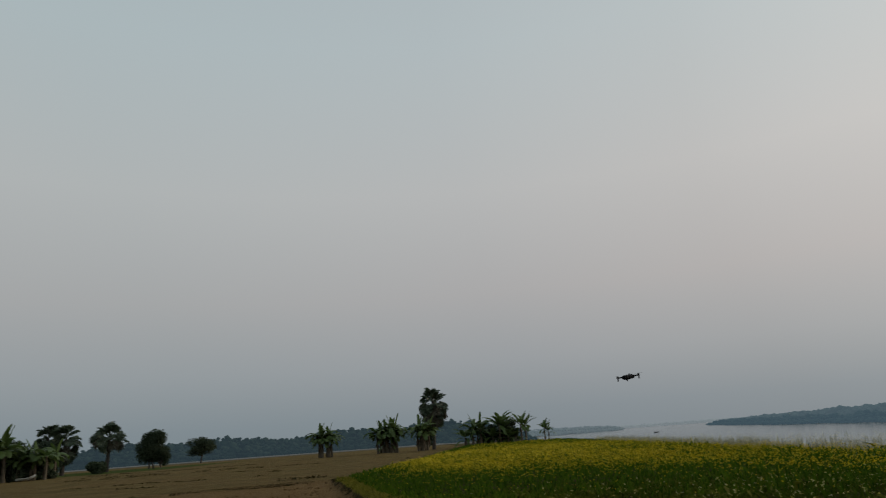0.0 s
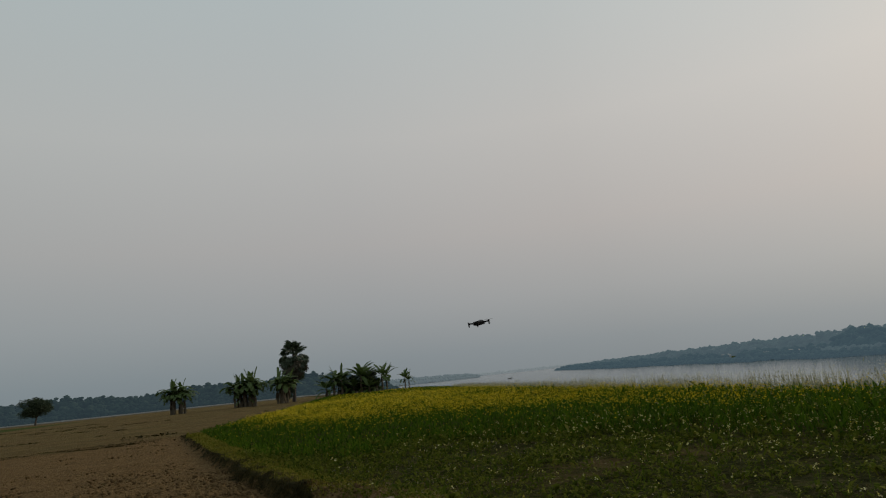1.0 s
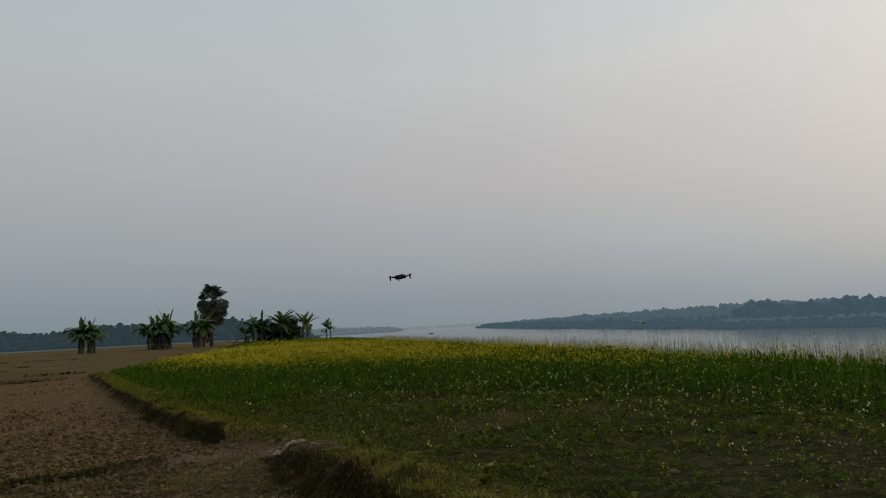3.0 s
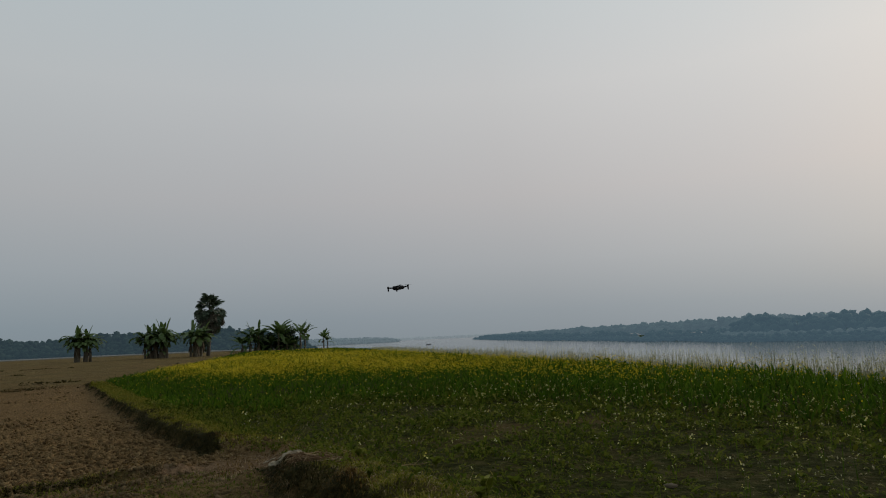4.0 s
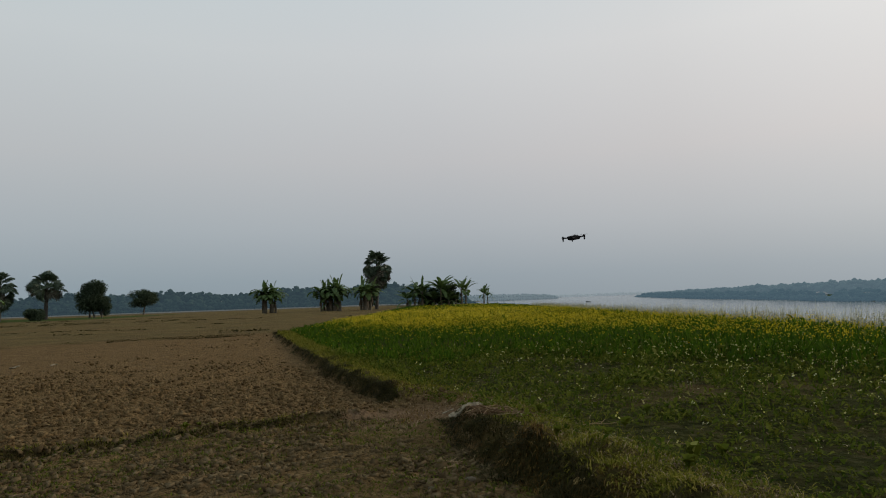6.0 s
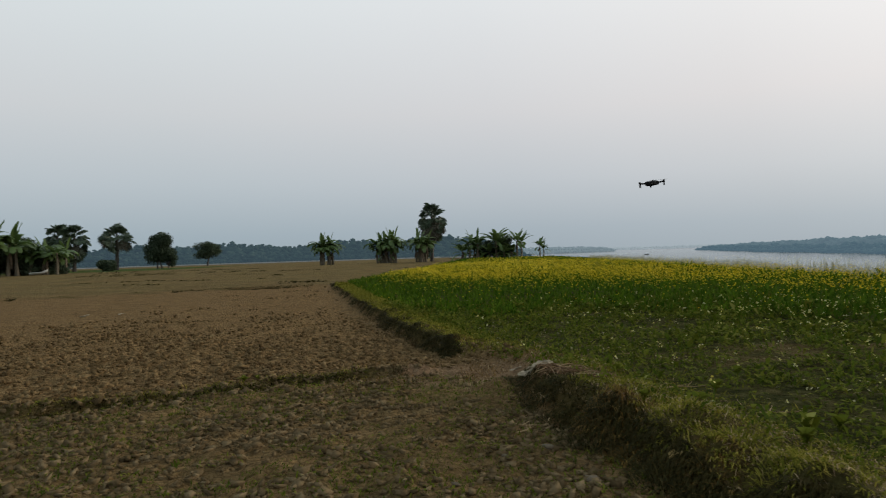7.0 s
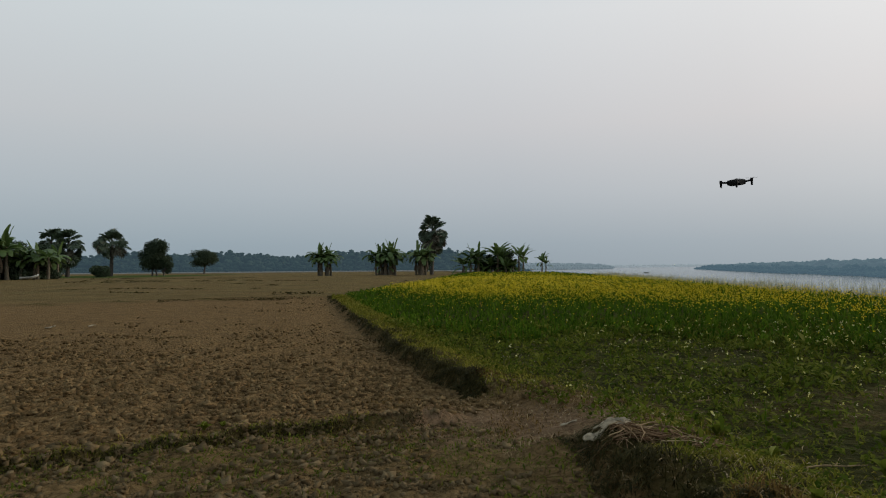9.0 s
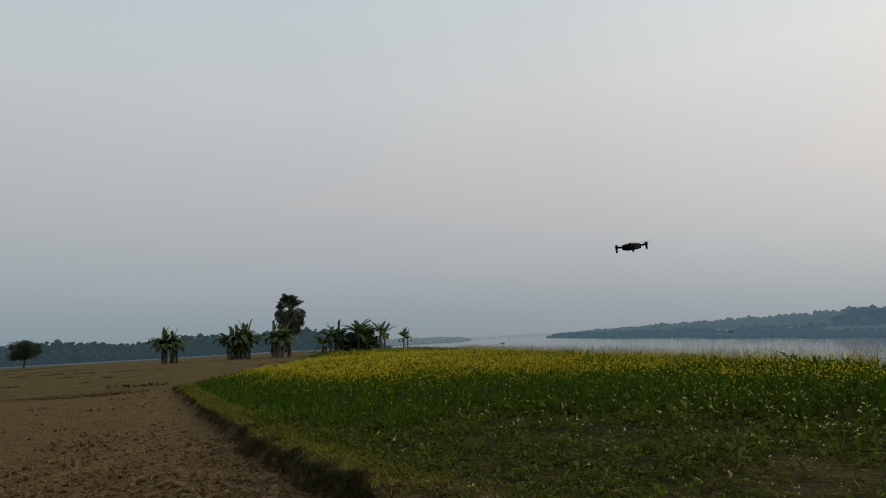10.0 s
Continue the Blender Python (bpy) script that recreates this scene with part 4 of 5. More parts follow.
for sx, sy, sh, sr, sd in ((-72, 96, 4.8, 3.2, 18), (-68.5, 96.5, 5.2, 3.4, 19), (-65.2, 95, 4.6, 3.2, 20), (-60.5, 96.5, 4.2, 3.0, 21), (-57.2, 99, 3.8, 2.6, 22), (-55, 118, 1.8, 1.8, 23), (-54.6, 100.5, 3.0, 2.2, 27), (-62.8, 101, 4.6, 3.4, 28)):
    leafy_tree(stand(sx, sy), sh, sr, sd, "dark scrubby undergrowth bush beneath banana plants", 0.0, 6120, leaf=0.25, name="bush")
leafy_tree(stand(-61.6, 133.5), 1.7, 1.3, 25, "small round bush at foot of palm", 0.0, 1530, leaf=0.18, name="bush")
leafy_tree(stand(0.9, 113), 4.4, 1.5, 16, "leafy shrub at foot of tall palm", 0.05, 2550, leaf=0.21)
leafy_tree(stand(13.6, 108.5), 3.9, 2.2, 17, "dark shrub among banana plants", 0.0, 6120, leaf=0.22)
leafy_tree(stand(10.6, 108.5), 3.3, 1.8, 26, "dark shrub among banana plants", 0.0, 4080, leaf=0.22)


# ---- crop ----
def scatter(rng, n, x0, x1, y0, y1):
    return rng.uniform(x0, x1, n), rng.uniform(y0, y1, n)


def build_crop():
    rng = np.random.default_rng(21)
    leaf, flower, pale, low = Soup(), Soup(), Soup(), Soup()

    def inside(x, y, margin=0.35):
        return (x > crop_x(y) + margin) & (x < river_edge(y) + 0.2)

    # tall flowering crop, denser where it is nearer
    for y0, y1, n, k, big in ((5, 30, 20000, 5, 1.05), (30, 60, 12000, 5, 1.35), (60, 112, 11000, 5, 1.9)):
        x, y = scatter(rng, n, -5, 25, y0, y1)
        front = np.interp(x, [0.5, 2, 4, 6, 7.5, 8.5, 9.5], [17.8, 16.2, 15.8, 14.8, 12.8, 9.5, 5.5]) + 1.3 * value_noise(x * 0.5, y * 0.2, 41)
        keep = inside(x, y, 0.9) & (y > front)
        x, y, front = x[keep], y[keep], front[keep]
        h = 0.13 + 0.45 * smooth((y - front + 0.8) / 5.0) - 0.10 * smooth((y - 45) / 25) + 0.07 * value_noise(x * 0.5, y * 0.5, 42)
        border = smooth((x - crop_x(y) - 0.8) / 3.2)
        h = (0.12 + (h - 0.12) * border) * rng.uniform(0.8, 1.18, len(x)) * (1 - 0.5 * smooth((x - river_edge(y) + 3.5) / 3))
        z = land(x, y)
        for j in range(k):
            t = rng.uniform(0.12, 0.85, len(x))
            p = np.stack([x + rng.normal(0, 0.035, len(x)) * big, y + rng.normal(0, 0.035, len(x)) * big, z + h * t], -1)
            leaf.add(*leaves(p, rng.uniform(0, 6.28, len(x)), rng.uniform(0.5, 1.5, len(x)), rng.uniform(0.10, 0.24, len(x)) * big, rng.uniform(0.012, 0.045, len(x)) * big, rng.uniform(0.0, 0.9, len(x))))
        bloom = border ** 2 * smooth((y - front - 0.5) / 11) * (1 - 0.7 * smooth((x - river_edge(y) + 9) / 8))
        bloom = bloom * np.clip(0.8 + 0.5 * value_noise(x * 0.4, y * 0.3, 43), 0, 1.2)
        for j in range(7 if big < 1.2 else 11):
            sel = rng.uniform(0, 1, len(x)) < bloom * 0.9 + 0.02
            m = sel.sum()
            p = np.stack([x[sel] + rng.normal(0, 0.05, m) * big, y[sel] + rng.normal(0, 0.05, m) * big, (z + h * rng.uniform(0.9, 1.18, len(x)))[sel]], -1)
            flower.add(*petals(p, rng.uniform(0.017, 0.036, m) * big ** 0.8, rng, 2 if big < 1.2 else 1))
    # low sparse plants in front
    x, y = scatter(rng, 66000, -3, 16, 2.5, 19.5)
    d = 0.42 + 0.22 * value_noise(x * 0.8, y * 0.8, 44) + 0.6 * value_noise(x * 2.2, y * 2.2, 45)
    keep = inside(x, y, 0.6) & (d > rng.uniform(-0.04, 0.76, len(x)))
    x, y = x[keep], y[keep]
    z = land(x, y)
    grow = np.clip(0.6 + 0.05 * (y - 6) + 0.05 * (x - 3), 0.6, 1.6) * np.exp(rng.normal(0, 0.3, len(x)))
    h = rng.uniform(0.03, 0.15, len(x)) * grow
    for j in range(3):
        p = np.stack([x + rng.normal(0, 0.02, len(x)), y + rng.normal(0, 0.02, len(x)), z + h * rng.uniform(0.0, 0.8, len(x))], -1)
        low.add(*leaves(p, rng.uniform(0, 6.28, len(x)), rng.uniform(0.0, 1.1, len(x)), rng.uniform(0.04, 0.12, len(x)) * grow, rng.uniform(0.012, 0.045, len(x)) * grow, rng.uniform(0.3, 1.3, len(x))))
    chance = np.clip(0.002 + 0.0055 * (x - 4.8), 0.002, 0.034)
    sel = rng.uniform(0, 1, len(x)) < chance
    xs, ys, zs = x[sel], y[sel], (z + h)[sel] + rng.uniform(0.04, 0.2, sel.sum())
    stem = np.stack([xs, ys, z[sel]], -1)
    leaf.add(*leaves(stem, rng.uniform(0, 6.28, len(xs)), 1.5, zs - z[sel], 0.008, 0.1))
    for j in range(3):
        p = np.stack([xs + rng.normal(0, 0.012, len(xs)), ys + rng.normal(0, 0.012, len(xs)), zs + rng.normal(0, 0.012, len(xs))], -1)
        pale.add(*petals(p, rng.uniform(0.016, 0.036, len(xs)), rng))
    # lone flowering stems among the low plants
    x, y = scatter(rng, 1900, 3, 13.5, 3.5, 17)
    keep = inside(x, y, 1.0) & (rng.uniform(0, 1, len(x)) < 0.12 + 0.14 * np.clip(x - 4, 0, 5))
    x, y = x[keep], y[keep]
    z, h = land(x, y), rng.uniform(0.12, 0.34, keep.sum())
    leaf.add(*leaves(np.stack([x, y, z], -1), rng.uniform(0, 6.28, len(x)), 1.5, h, 0.008, 0.1))
    for j in range(3):
        pale.add(*petals(np.stack([x + rng.normal(0, 0.014, len(x)), y + rng.normal(0, 0.014, len(x)), z + h + rng.normal(0, 0.014, len(x))], -1), rng.uniform(0.011, 0.022, len(x)) * np.clip(0.5 + 0.07 * y, 0.8, 1.5), rng))
    # fallen petals and withered leaves between the low plants
    x, y = scatter(rng, 9000, 1.5, 14, 4, 17)
    keep = inside(x, y, 0.7) & (value_noise(x * 1.1, y * 1.1, 46) > rng.uniform(-0.6, 0.6, len(x)))
    x, y = x[keep], y[keep]
    litter = Soup().add(*leaves(np.stack([x, y, land(x, y) + rng.uniform(0.01, 0.07, len(x))], -1), rng.uniform(0, 6.28, len(x)), rng.uniform(-0.3, 0.8, len(x)), rng.uniform(0.02, 0.06, len(x)), rng.uniform(0.008, 0.02, len(x)), rng.uniform(0, 1, len(x))))
    root = thing("mustard_crop", Matrix(), "dense mustard crop, yellow blossom over dark green leaves", "crop", kind="stuff")
    part("foliage", leaf.mesh("foliage", MUSTARD_LEAF), root)
    part("seedlings", low.mesh("seedlings", WEED_LEAF), root, "low sparse olive-green seedlings and weeds")
    part("blossom", flower.mesh("blossom", MUSTARD_FLOWER), root, "bright yellow blossom")
    part("litter", litter.mesh("litter", LITTER), root, "withered pale leaves on the soil")
    part("pale_blossom", pale.mesh("pale_blossom", PALE_FLOWER), root, "pale scattered blossom")


build_crop()


def build_stalks():
    rng = np.random.default_rng(31)
    y = 6 + 74 * rng.uniform(0, 1, 8600) ** 1.25
    x = river_edge(y) + rng.normal(-0.3, 0.5, len(y))
    z = land(x, y)
    h = np.clip(rng.normal(0.44, 0.16, len(y)), 0.15, 1.0) + 0.15
    s = Soup()
    az = rng.uniform(0, 6.28, len(y))
    s.add(*leaves(np.stack([x, y, z], -1), az, 1.45 + rng.normal(0, 0.06, len(y)), h, 0.011 + 0.0002 * y, rng.normal(0, 0.15, len(y))))
    for j in range(2):
        t = rng.uniform(0.45, 1.0, len(y))
        p = np.stack([x, y, z + h * t], -1)
        s.add(*leaves(p, rng.uniform(0, 6.28, len(y)), rng.uniform(0.3, 1.3, len(y)), rng.uniform(0.04, 0.1, len(y)), 0.02, 0.4))
    tagged(new("weed_stalks", s.mesh("weed_stalks", STALK)), "thin straggling weed stalks along the river bluff", "weeds", "", "stuff")


build_stalks()


def build_grass():
    rng = np.random.default_rng(41)
    s = Soup()
    # along the bund's crest and face
    y = 2.4 + 34.6 * rng.uniform(0, 1, 46000) ** 1.6
    u = rng.normal(0.65, 0.45, len(y))
    u = np.where(y < 8.8, u + np.interp(y, [5.4, 6.6], [0.0, 0.25]), u)
    keep = (u > np.where(y < 8.8, np.interp(y, [5.4, 6.6], [0.24, 0.52]) + 0.1 * value_noise(y * 2.1, y * 0, 48), 0.2)) & (u < 2.2) & ((y < 8.8) | (y > 10.6) | (u > 1.1))
    y, u = y[keep], u[keep]
    x = bund_x(y) + u
    z = land(x, y)
    l = rng.uniform(0.03, 0.085, len(y)) * (0.8 + 0.045 * y)
    s.add(*leaves(np.stack([x, y, z - 0.01], -1), rng.uniform(0, 6.28, len(y)), rng.uniform(0.3, 1.3, len(y)), l, rng.uniform(0.005, 0.011, len(y)) * (1 + 0.04 * y), rng.uniform(0.2, 1.6, len(y))))
    # over the lip, hanging down the face; its shade is in the blades' dark colour
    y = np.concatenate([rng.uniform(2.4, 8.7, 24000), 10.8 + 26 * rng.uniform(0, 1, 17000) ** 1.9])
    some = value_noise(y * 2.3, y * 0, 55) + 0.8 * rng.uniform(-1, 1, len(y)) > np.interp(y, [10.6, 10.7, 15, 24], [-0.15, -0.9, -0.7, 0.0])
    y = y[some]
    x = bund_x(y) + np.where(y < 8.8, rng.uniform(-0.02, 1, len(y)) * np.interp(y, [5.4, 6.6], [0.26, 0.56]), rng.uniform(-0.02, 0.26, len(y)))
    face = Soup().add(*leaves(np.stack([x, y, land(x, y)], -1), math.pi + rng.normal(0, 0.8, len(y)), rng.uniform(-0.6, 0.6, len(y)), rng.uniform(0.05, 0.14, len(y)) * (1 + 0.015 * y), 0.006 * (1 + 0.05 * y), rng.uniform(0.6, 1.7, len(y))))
    # ridges: the same dark blades, colouring in the shade of their near sides
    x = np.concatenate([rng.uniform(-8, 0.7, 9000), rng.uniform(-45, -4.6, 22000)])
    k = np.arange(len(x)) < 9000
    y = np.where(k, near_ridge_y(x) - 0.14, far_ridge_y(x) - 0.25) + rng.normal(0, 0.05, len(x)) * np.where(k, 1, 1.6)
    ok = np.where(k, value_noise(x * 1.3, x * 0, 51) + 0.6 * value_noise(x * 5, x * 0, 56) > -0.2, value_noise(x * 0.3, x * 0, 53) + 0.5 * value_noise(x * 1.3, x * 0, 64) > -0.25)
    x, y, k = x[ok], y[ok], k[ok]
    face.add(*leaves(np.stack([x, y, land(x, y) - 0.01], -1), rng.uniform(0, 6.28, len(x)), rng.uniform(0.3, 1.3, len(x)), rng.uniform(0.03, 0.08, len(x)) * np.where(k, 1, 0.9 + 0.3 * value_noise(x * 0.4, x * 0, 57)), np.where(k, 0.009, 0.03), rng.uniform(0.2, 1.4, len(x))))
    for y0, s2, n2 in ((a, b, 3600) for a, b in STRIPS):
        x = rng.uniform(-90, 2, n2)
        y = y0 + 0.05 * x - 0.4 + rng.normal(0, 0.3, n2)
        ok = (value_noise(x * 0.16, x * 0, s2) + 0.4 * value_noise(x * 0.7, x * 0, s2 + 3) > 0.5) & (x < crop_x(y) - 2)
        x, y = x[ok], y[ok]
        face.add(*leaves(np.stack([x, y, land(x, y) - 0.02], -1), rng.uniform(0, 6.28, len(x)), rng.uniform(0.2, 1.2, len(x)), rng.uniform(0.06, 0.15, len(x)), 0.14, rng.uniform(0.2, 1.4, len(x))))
    tagged(new("shaded_grass", face.mesh("shaded_grass", SHADE_GRASS)), "grass hanging over earth edges, coloured dark for shade", "grass", "", "stuff")
    # on the small ridges of the ploughed field
    x = rng.uniform(-8, 0.6, 2600)
    y = near_ridge_y(x) - 0.02 + rng.normal(0, 0.12, len(x))
    keep = value_noise(x * 1.3, x * 0, 51) > -0.35
    x, y = x[keep], y[keep]
    s.add(*leaves(np.stack([x, y, land(x, y)], -1), rng.uniform(0, 6.28, len(x)), rng.uniform(0.3, 1.3, len(x)), rng.uniform(0.03, 0.09, len(x)), 0.008, rng.uniform(0.2, 1.4, len(x))))
    # thin tufts over the nearer strip
    x, y = scatter(rng, 40000, -8, 2, 3.0, 9.8)
    keep = (y < near_ridge_y(x)) & (x < bund_x(y)) & (value_noise(x * 0.9, y * 0.9, 52) + 0.5 * value_noise(x * 3, y * 3, 54) > -0.2)
    x, y = x[keep], y[keep]
    w = Soup().add(*leaves(np.stack([x, y, land(x, y)], -1), rng.uniform(0, 6.28, len(x)), rng.uniform(0.2, 1.2, len(x)), rng.uniform(0.025, 0.07, len(x)), rng.uniform(0.006, 0.016, len(x)), rng.uniform(0.2, 1.4, len(x))))
    tagged(new("field_weeds", w.mesh("field_weeds", WEED_LEAF)), "tiny olive weeds sprouting between dry clods", "weeds", "", "stuff")
    # dry tufts and litter on the worn ramp and the bund's top
    y = np.concatenate([rng.uniform(8.4, 11, 1200), rng.uniform(3.8, 8.2, 2400)])
    x = bund_x(y) + np.where(y > 8.4, rng.uniform(-0.5, 1.4, len(y)), np.abs(rng.normal(0.7, 0.32, len(y))))
    d = Soup().add(*leaves(np.stack([x, y, land(x, y)], -1), rng.uniform(0, 6.28, len(x)), rng.uniform(0.1, 1.2, len(x)), rng.uniform(0.03, 0.11, len(x)), rng.uniform(0.003, 0.007, len(x)), rng.uniform(0.2, 1.6, len(x))))
    # rust-brown weed litter drifted across the worn ramp
    x, y = scatter(rng, 5200, -0.6, 2.3, 8.6, 10.8)
    ok = (x < bund_x(y) + 1.2) & (value_noise(x * 1.6, y * 2.6, 58) + 0.5 * value_noise(x * 5, y * 5, 59) > rng.uniform(-0.1, 0.8, len(x)))
    x, y = x[ok], y[ok]
    r = Soup().add(*leaves(np.stack([x, y, land(x, y)], -1), rng.uniform(0, 6.28, len(x)), rng.uniform(0.0, 1.2, len(x)), rng.uniform(0.03, 0.10, len(x)), rng.uniform(0.004, 0.012, len(x)), rng.uniform(0.2, 1.6, len(x))))
    tagged(new("weed_litter", r.mesh("weed_litter", RUST_GRASS)), "rust-brown withered weed litter on worn bare earth", "litter", "", "stuff")
    tagged(new("dry_grass", d.mesh("dry_grass", DRY)), "withered straw-coloured grass tufts on worn earth", "grass", "", "stuff")
    tagged(new("bund_grass", s.mesh("bund_grass", GRASS)), "matted olive and straw-coloured grass on the earth bund", "grass", "", "stuff")


build_grass()


# ---- clods of the ploughed field ----
def build_clods():
    rng = np.random.default_rng(61)

    def lay(name, x, y, r, mat, label, flat):
        keep = (x < bund_x(y) + np.where((y > 8.5) & (y < 10.9), 1.0, 0.08)) & (y < far_ridge_y(x))
        x, y, r = x[keep], y[keep], r[keep]
        sc = r[:, None] * rng.uniform(0.6, 1.5, (len(r), 3)) * [1.35, 0.85, flat]
        p = np.stack([x, y, land(x, y) + r * 0.4], -1)
        tagged(new(name, Soup().add(*crumbs(p, sc, rng)).mesh(name, mat)), label, "clods", "", "stuff")

    # turned clods over the ploughed plot, coloured darker than the soil between them
    y = 6 + 30 * rng.uniform(0, 1, 120000) ** 1.75
    x = 0.4 + rng.uniform(-1, 1, len(y)) * (2.5 + 0.62 * y)
    keep = (y > near_ridge_y(x)) & (0.3 * value_noise(x * 0.9, y * 0.9, 62) + 0.35 * value_noise(x * 3, y * 3, 63) > rng.uniform(-0.7, 0.7, len(x)) + 0.3 * smooth((-x - 4) / 9) + 0.75 * smooth((y - 11.5) / 11))
    x, y = x[keep], y[keep]
    lay("clods", x, y, 0.007 + 0.017 * rng.uniform(0, 1, len(y)) ** 1.8 + 0.0005 * y, PLOUGH_CLOD, "dark crumbled clods of freshly ploughed earth", 0.85)
    # dry crumbs on the nearer strip and along the small ridge
    x, y = scatter(rng, 46000, -7, 1.8, 3.6, 10.4)
    keep = (y < near_ridge_y(x)) & (0.5 * value_noise(x * 1.3, y * 1.3, 65) + 0.6 * value_noise(x * 4.2, y * 4.2, 66) > rng.uniform(-0.55, 0.75, len(x)) + 0.6 * smooth((x - 0.2) / 0.6) * smooth((y - 7.6) / 0.8))
    x, y = x[keep], y[keep]
    r = 0.006 + 0.021 * rng.uniform(0, 1, len(x)) ** 2.6
    rx = rng.uniform(-7, 0.5, 150)
    x, y, r = np.concatenate([x, rx]), np.concatenate([y, near_ridge_y(rx) - 0.2 + rng.normal(0, 0.16, 150)]), np.concatenate([r, rng.uniform(0.012, 0.034, 150)])
    lay("dry_clods", x, y, r, CLOD, "dry pale crumbs of earth among tiny weeds", 0.85)


build_clods()


# ---- the drone ----
def build_drone():
    root = thing("drone", pose(3.78, 10.3, 2.46, 4, -9, 28) @ Matrix.Scale(0.92, 4), "small black folding quadcopter drone hovering in the air", "drone")
    bm = bmesh.new()
    bmesh.ops.create_cube(bm, size=1)
    bmesh.ops.subdivide_edges(bm, edges=bm.edges[:], cuts=2, use_grid_fill=True)
    for v in bm.verts:
        v.co = Vector((v.co.x * 0.165, v.co.y * 0.18, v.co.z * 0.078))
        k = 1 - 0.28 * abs(v.co.y / 0.09) ** 2 - 0.12 * (abs(v.co.z) / 0.039)
        v.co.x *= max(k, 0.5)
        v.co.z *= 1 - 0.3 * abs(v.co.y / 0.09) ** 2
    bmesh.ops.bevel(bm, geom=bm.edges[:], offset=0.002, segments=1, affect="EDGES")
    me = bpy.data.meshes.new("body")
    bm.to_mesh(me)
    bm.free()
    me.materials.append(BLACK_PLASTIC)
    part("body", me, root)
    cam_v, cam_f = ICO2
    part("camera_eye", Soup().add(cam_v * 0.014 + [0, 0.078, -0.014], cam_f).mesh("camera_eye", BLACK_PLASTIC, True), root)
    for sx in (-1, 1):
        for sy in (-1, 1):
            hub = Vector((sx * 0.145, sy * 0.105, 0.012))
            arm = part("arm", Soup().add(*tube([(sx * 0.025, sy * 0.05, 0.0), (sx * 0.09, sy * 0.085, 0.006), tuple(hub)], [0.015, 0.012, 0.012], 8)).mesh("arm", BLACK_PLASTIC, True), root)
            part("motor", Soup().add(*tube([hub + Vector((0, 0, -0.018)), hub + Vector((0, 0, 0.0)), hub + Vector((0, 0, 0.022)), hub + Vector((0, 0, 0.026))], [0.014, 0.017, 0.016, 0.004], 10)).mesh("motor", BLACK_PLASTIC, True), arm)
            part("leg", Soup().add(*tube([hub + Vector((0, 0, -0.015)), hub + Vector((0, 0, -0.04)), hub + Vector((0, 0, -0.062)), hub + Vector((0, 0, -0.064))], [0.013, 0.012, 0.010, 0.002], 8)).mesh("leg", BLACK_PLASTIC, True), arm)
            p, q = hub + Vector((0, 0, 0.027)), Vector((math.cos(sx + sy * 2), math.sin(sx + sy * 2), 0))
            w = Vector((-q.y, q.x, 0.1))
            s = Soup()
            for d in (-1, 1):
                a = [p + q * d * t - w * c for t, c in ((0.005, 0.003), (0.03, 0.008), (0.065, 0.004))] + [p + q * d * t + w * c for t, c in ((0.065, 0.003), (0.03, 0.006), (0.005, 0.003))]
                lo = [tuple(k) for k in a] + [tuple(k - Vector((0, 0, 0.0015))) for k in a]
                s.add(lo, [(0, 1, 4, 5), (1, 2, 3, 4), (6, 11, 10, 7), (7, 10, 9, 8)])
                s.add(lo, [(i, (i + 1) % 6, 6 + (i + 1) % 6, 6 + i) for i in range(6)])
            part("propeller", s.mesh("propeller", BLACK_PLASTIC), arm)


build_drone()


# ---- small things on the bund ----
def rag():
    """A strip of cloth folded once over the mound's end, its two lengths side by side, the left end spread flat."""
    rng = np.random.default_rng(81)
    n, k = 60, 7
    way = np.array([(1.50, 8.12, 0.02), (1.56, 8.14, 0.02), (1.63, 8.16, 0.025), (1.70, 8.16, 0.03), (1.77, 8.18, 0.035), (1.84, 8.21, 0.04), (1.90, 8.25, 0.045), (1.87, 8.31, 0.05), (1.79, 8.33, 0.055), (1.71, 8.32, 0.05), (1.62, 8.29, 0.03)])
    wide = (0.015, 0.055, 0.05, 0.026, 0.03, 0.03, 0.02, 0.028, 0.036, 0.03, 0.012)
    v = []
    for i in range(n):
        t = i / (n - 1) * 10
        x, y, up = (float(np.interp(t, np.arange(11), way[:, c])) for c in range(3))
        w = float(np.interp(t, np.arange(11), wide)) * (1 + 0.18 * math.sin(t * 3.1) + 0.1 * math.sin(t * 7))
        z = max(float(land(x, y)) + up, 0.225 + 0.2 * (x - 1.52) + up) + 0.006 * math.sin(t * 2.7)
        for j in range(k):
            q = j / (k - 1) - 0.5
            v.append((x + 0.01 * math.sin(j * 1.7 + t * 2.5), y + q * w * 0.75, z + q * w * 0.8 + 0.009 * math.cos(j * 2.2 + t * 2.1) + rng.uniform(-0.002, 0.002)))
    f = [(i * k + j, i * k + j + 1, (i + 1) * k + j + 1, (i + 1) * k + j) for i in range(n - 1) for j in range(k - 1)]
    ob = tagged(new("rag", Soup().add(v, f).mesh("rag", CLOTH, True)), "crumpled strip of faded grey-white cloth on the bund", "rag")
    ob.modifiers.new("thickness", "SOLIDIFY").thickness = 0.006


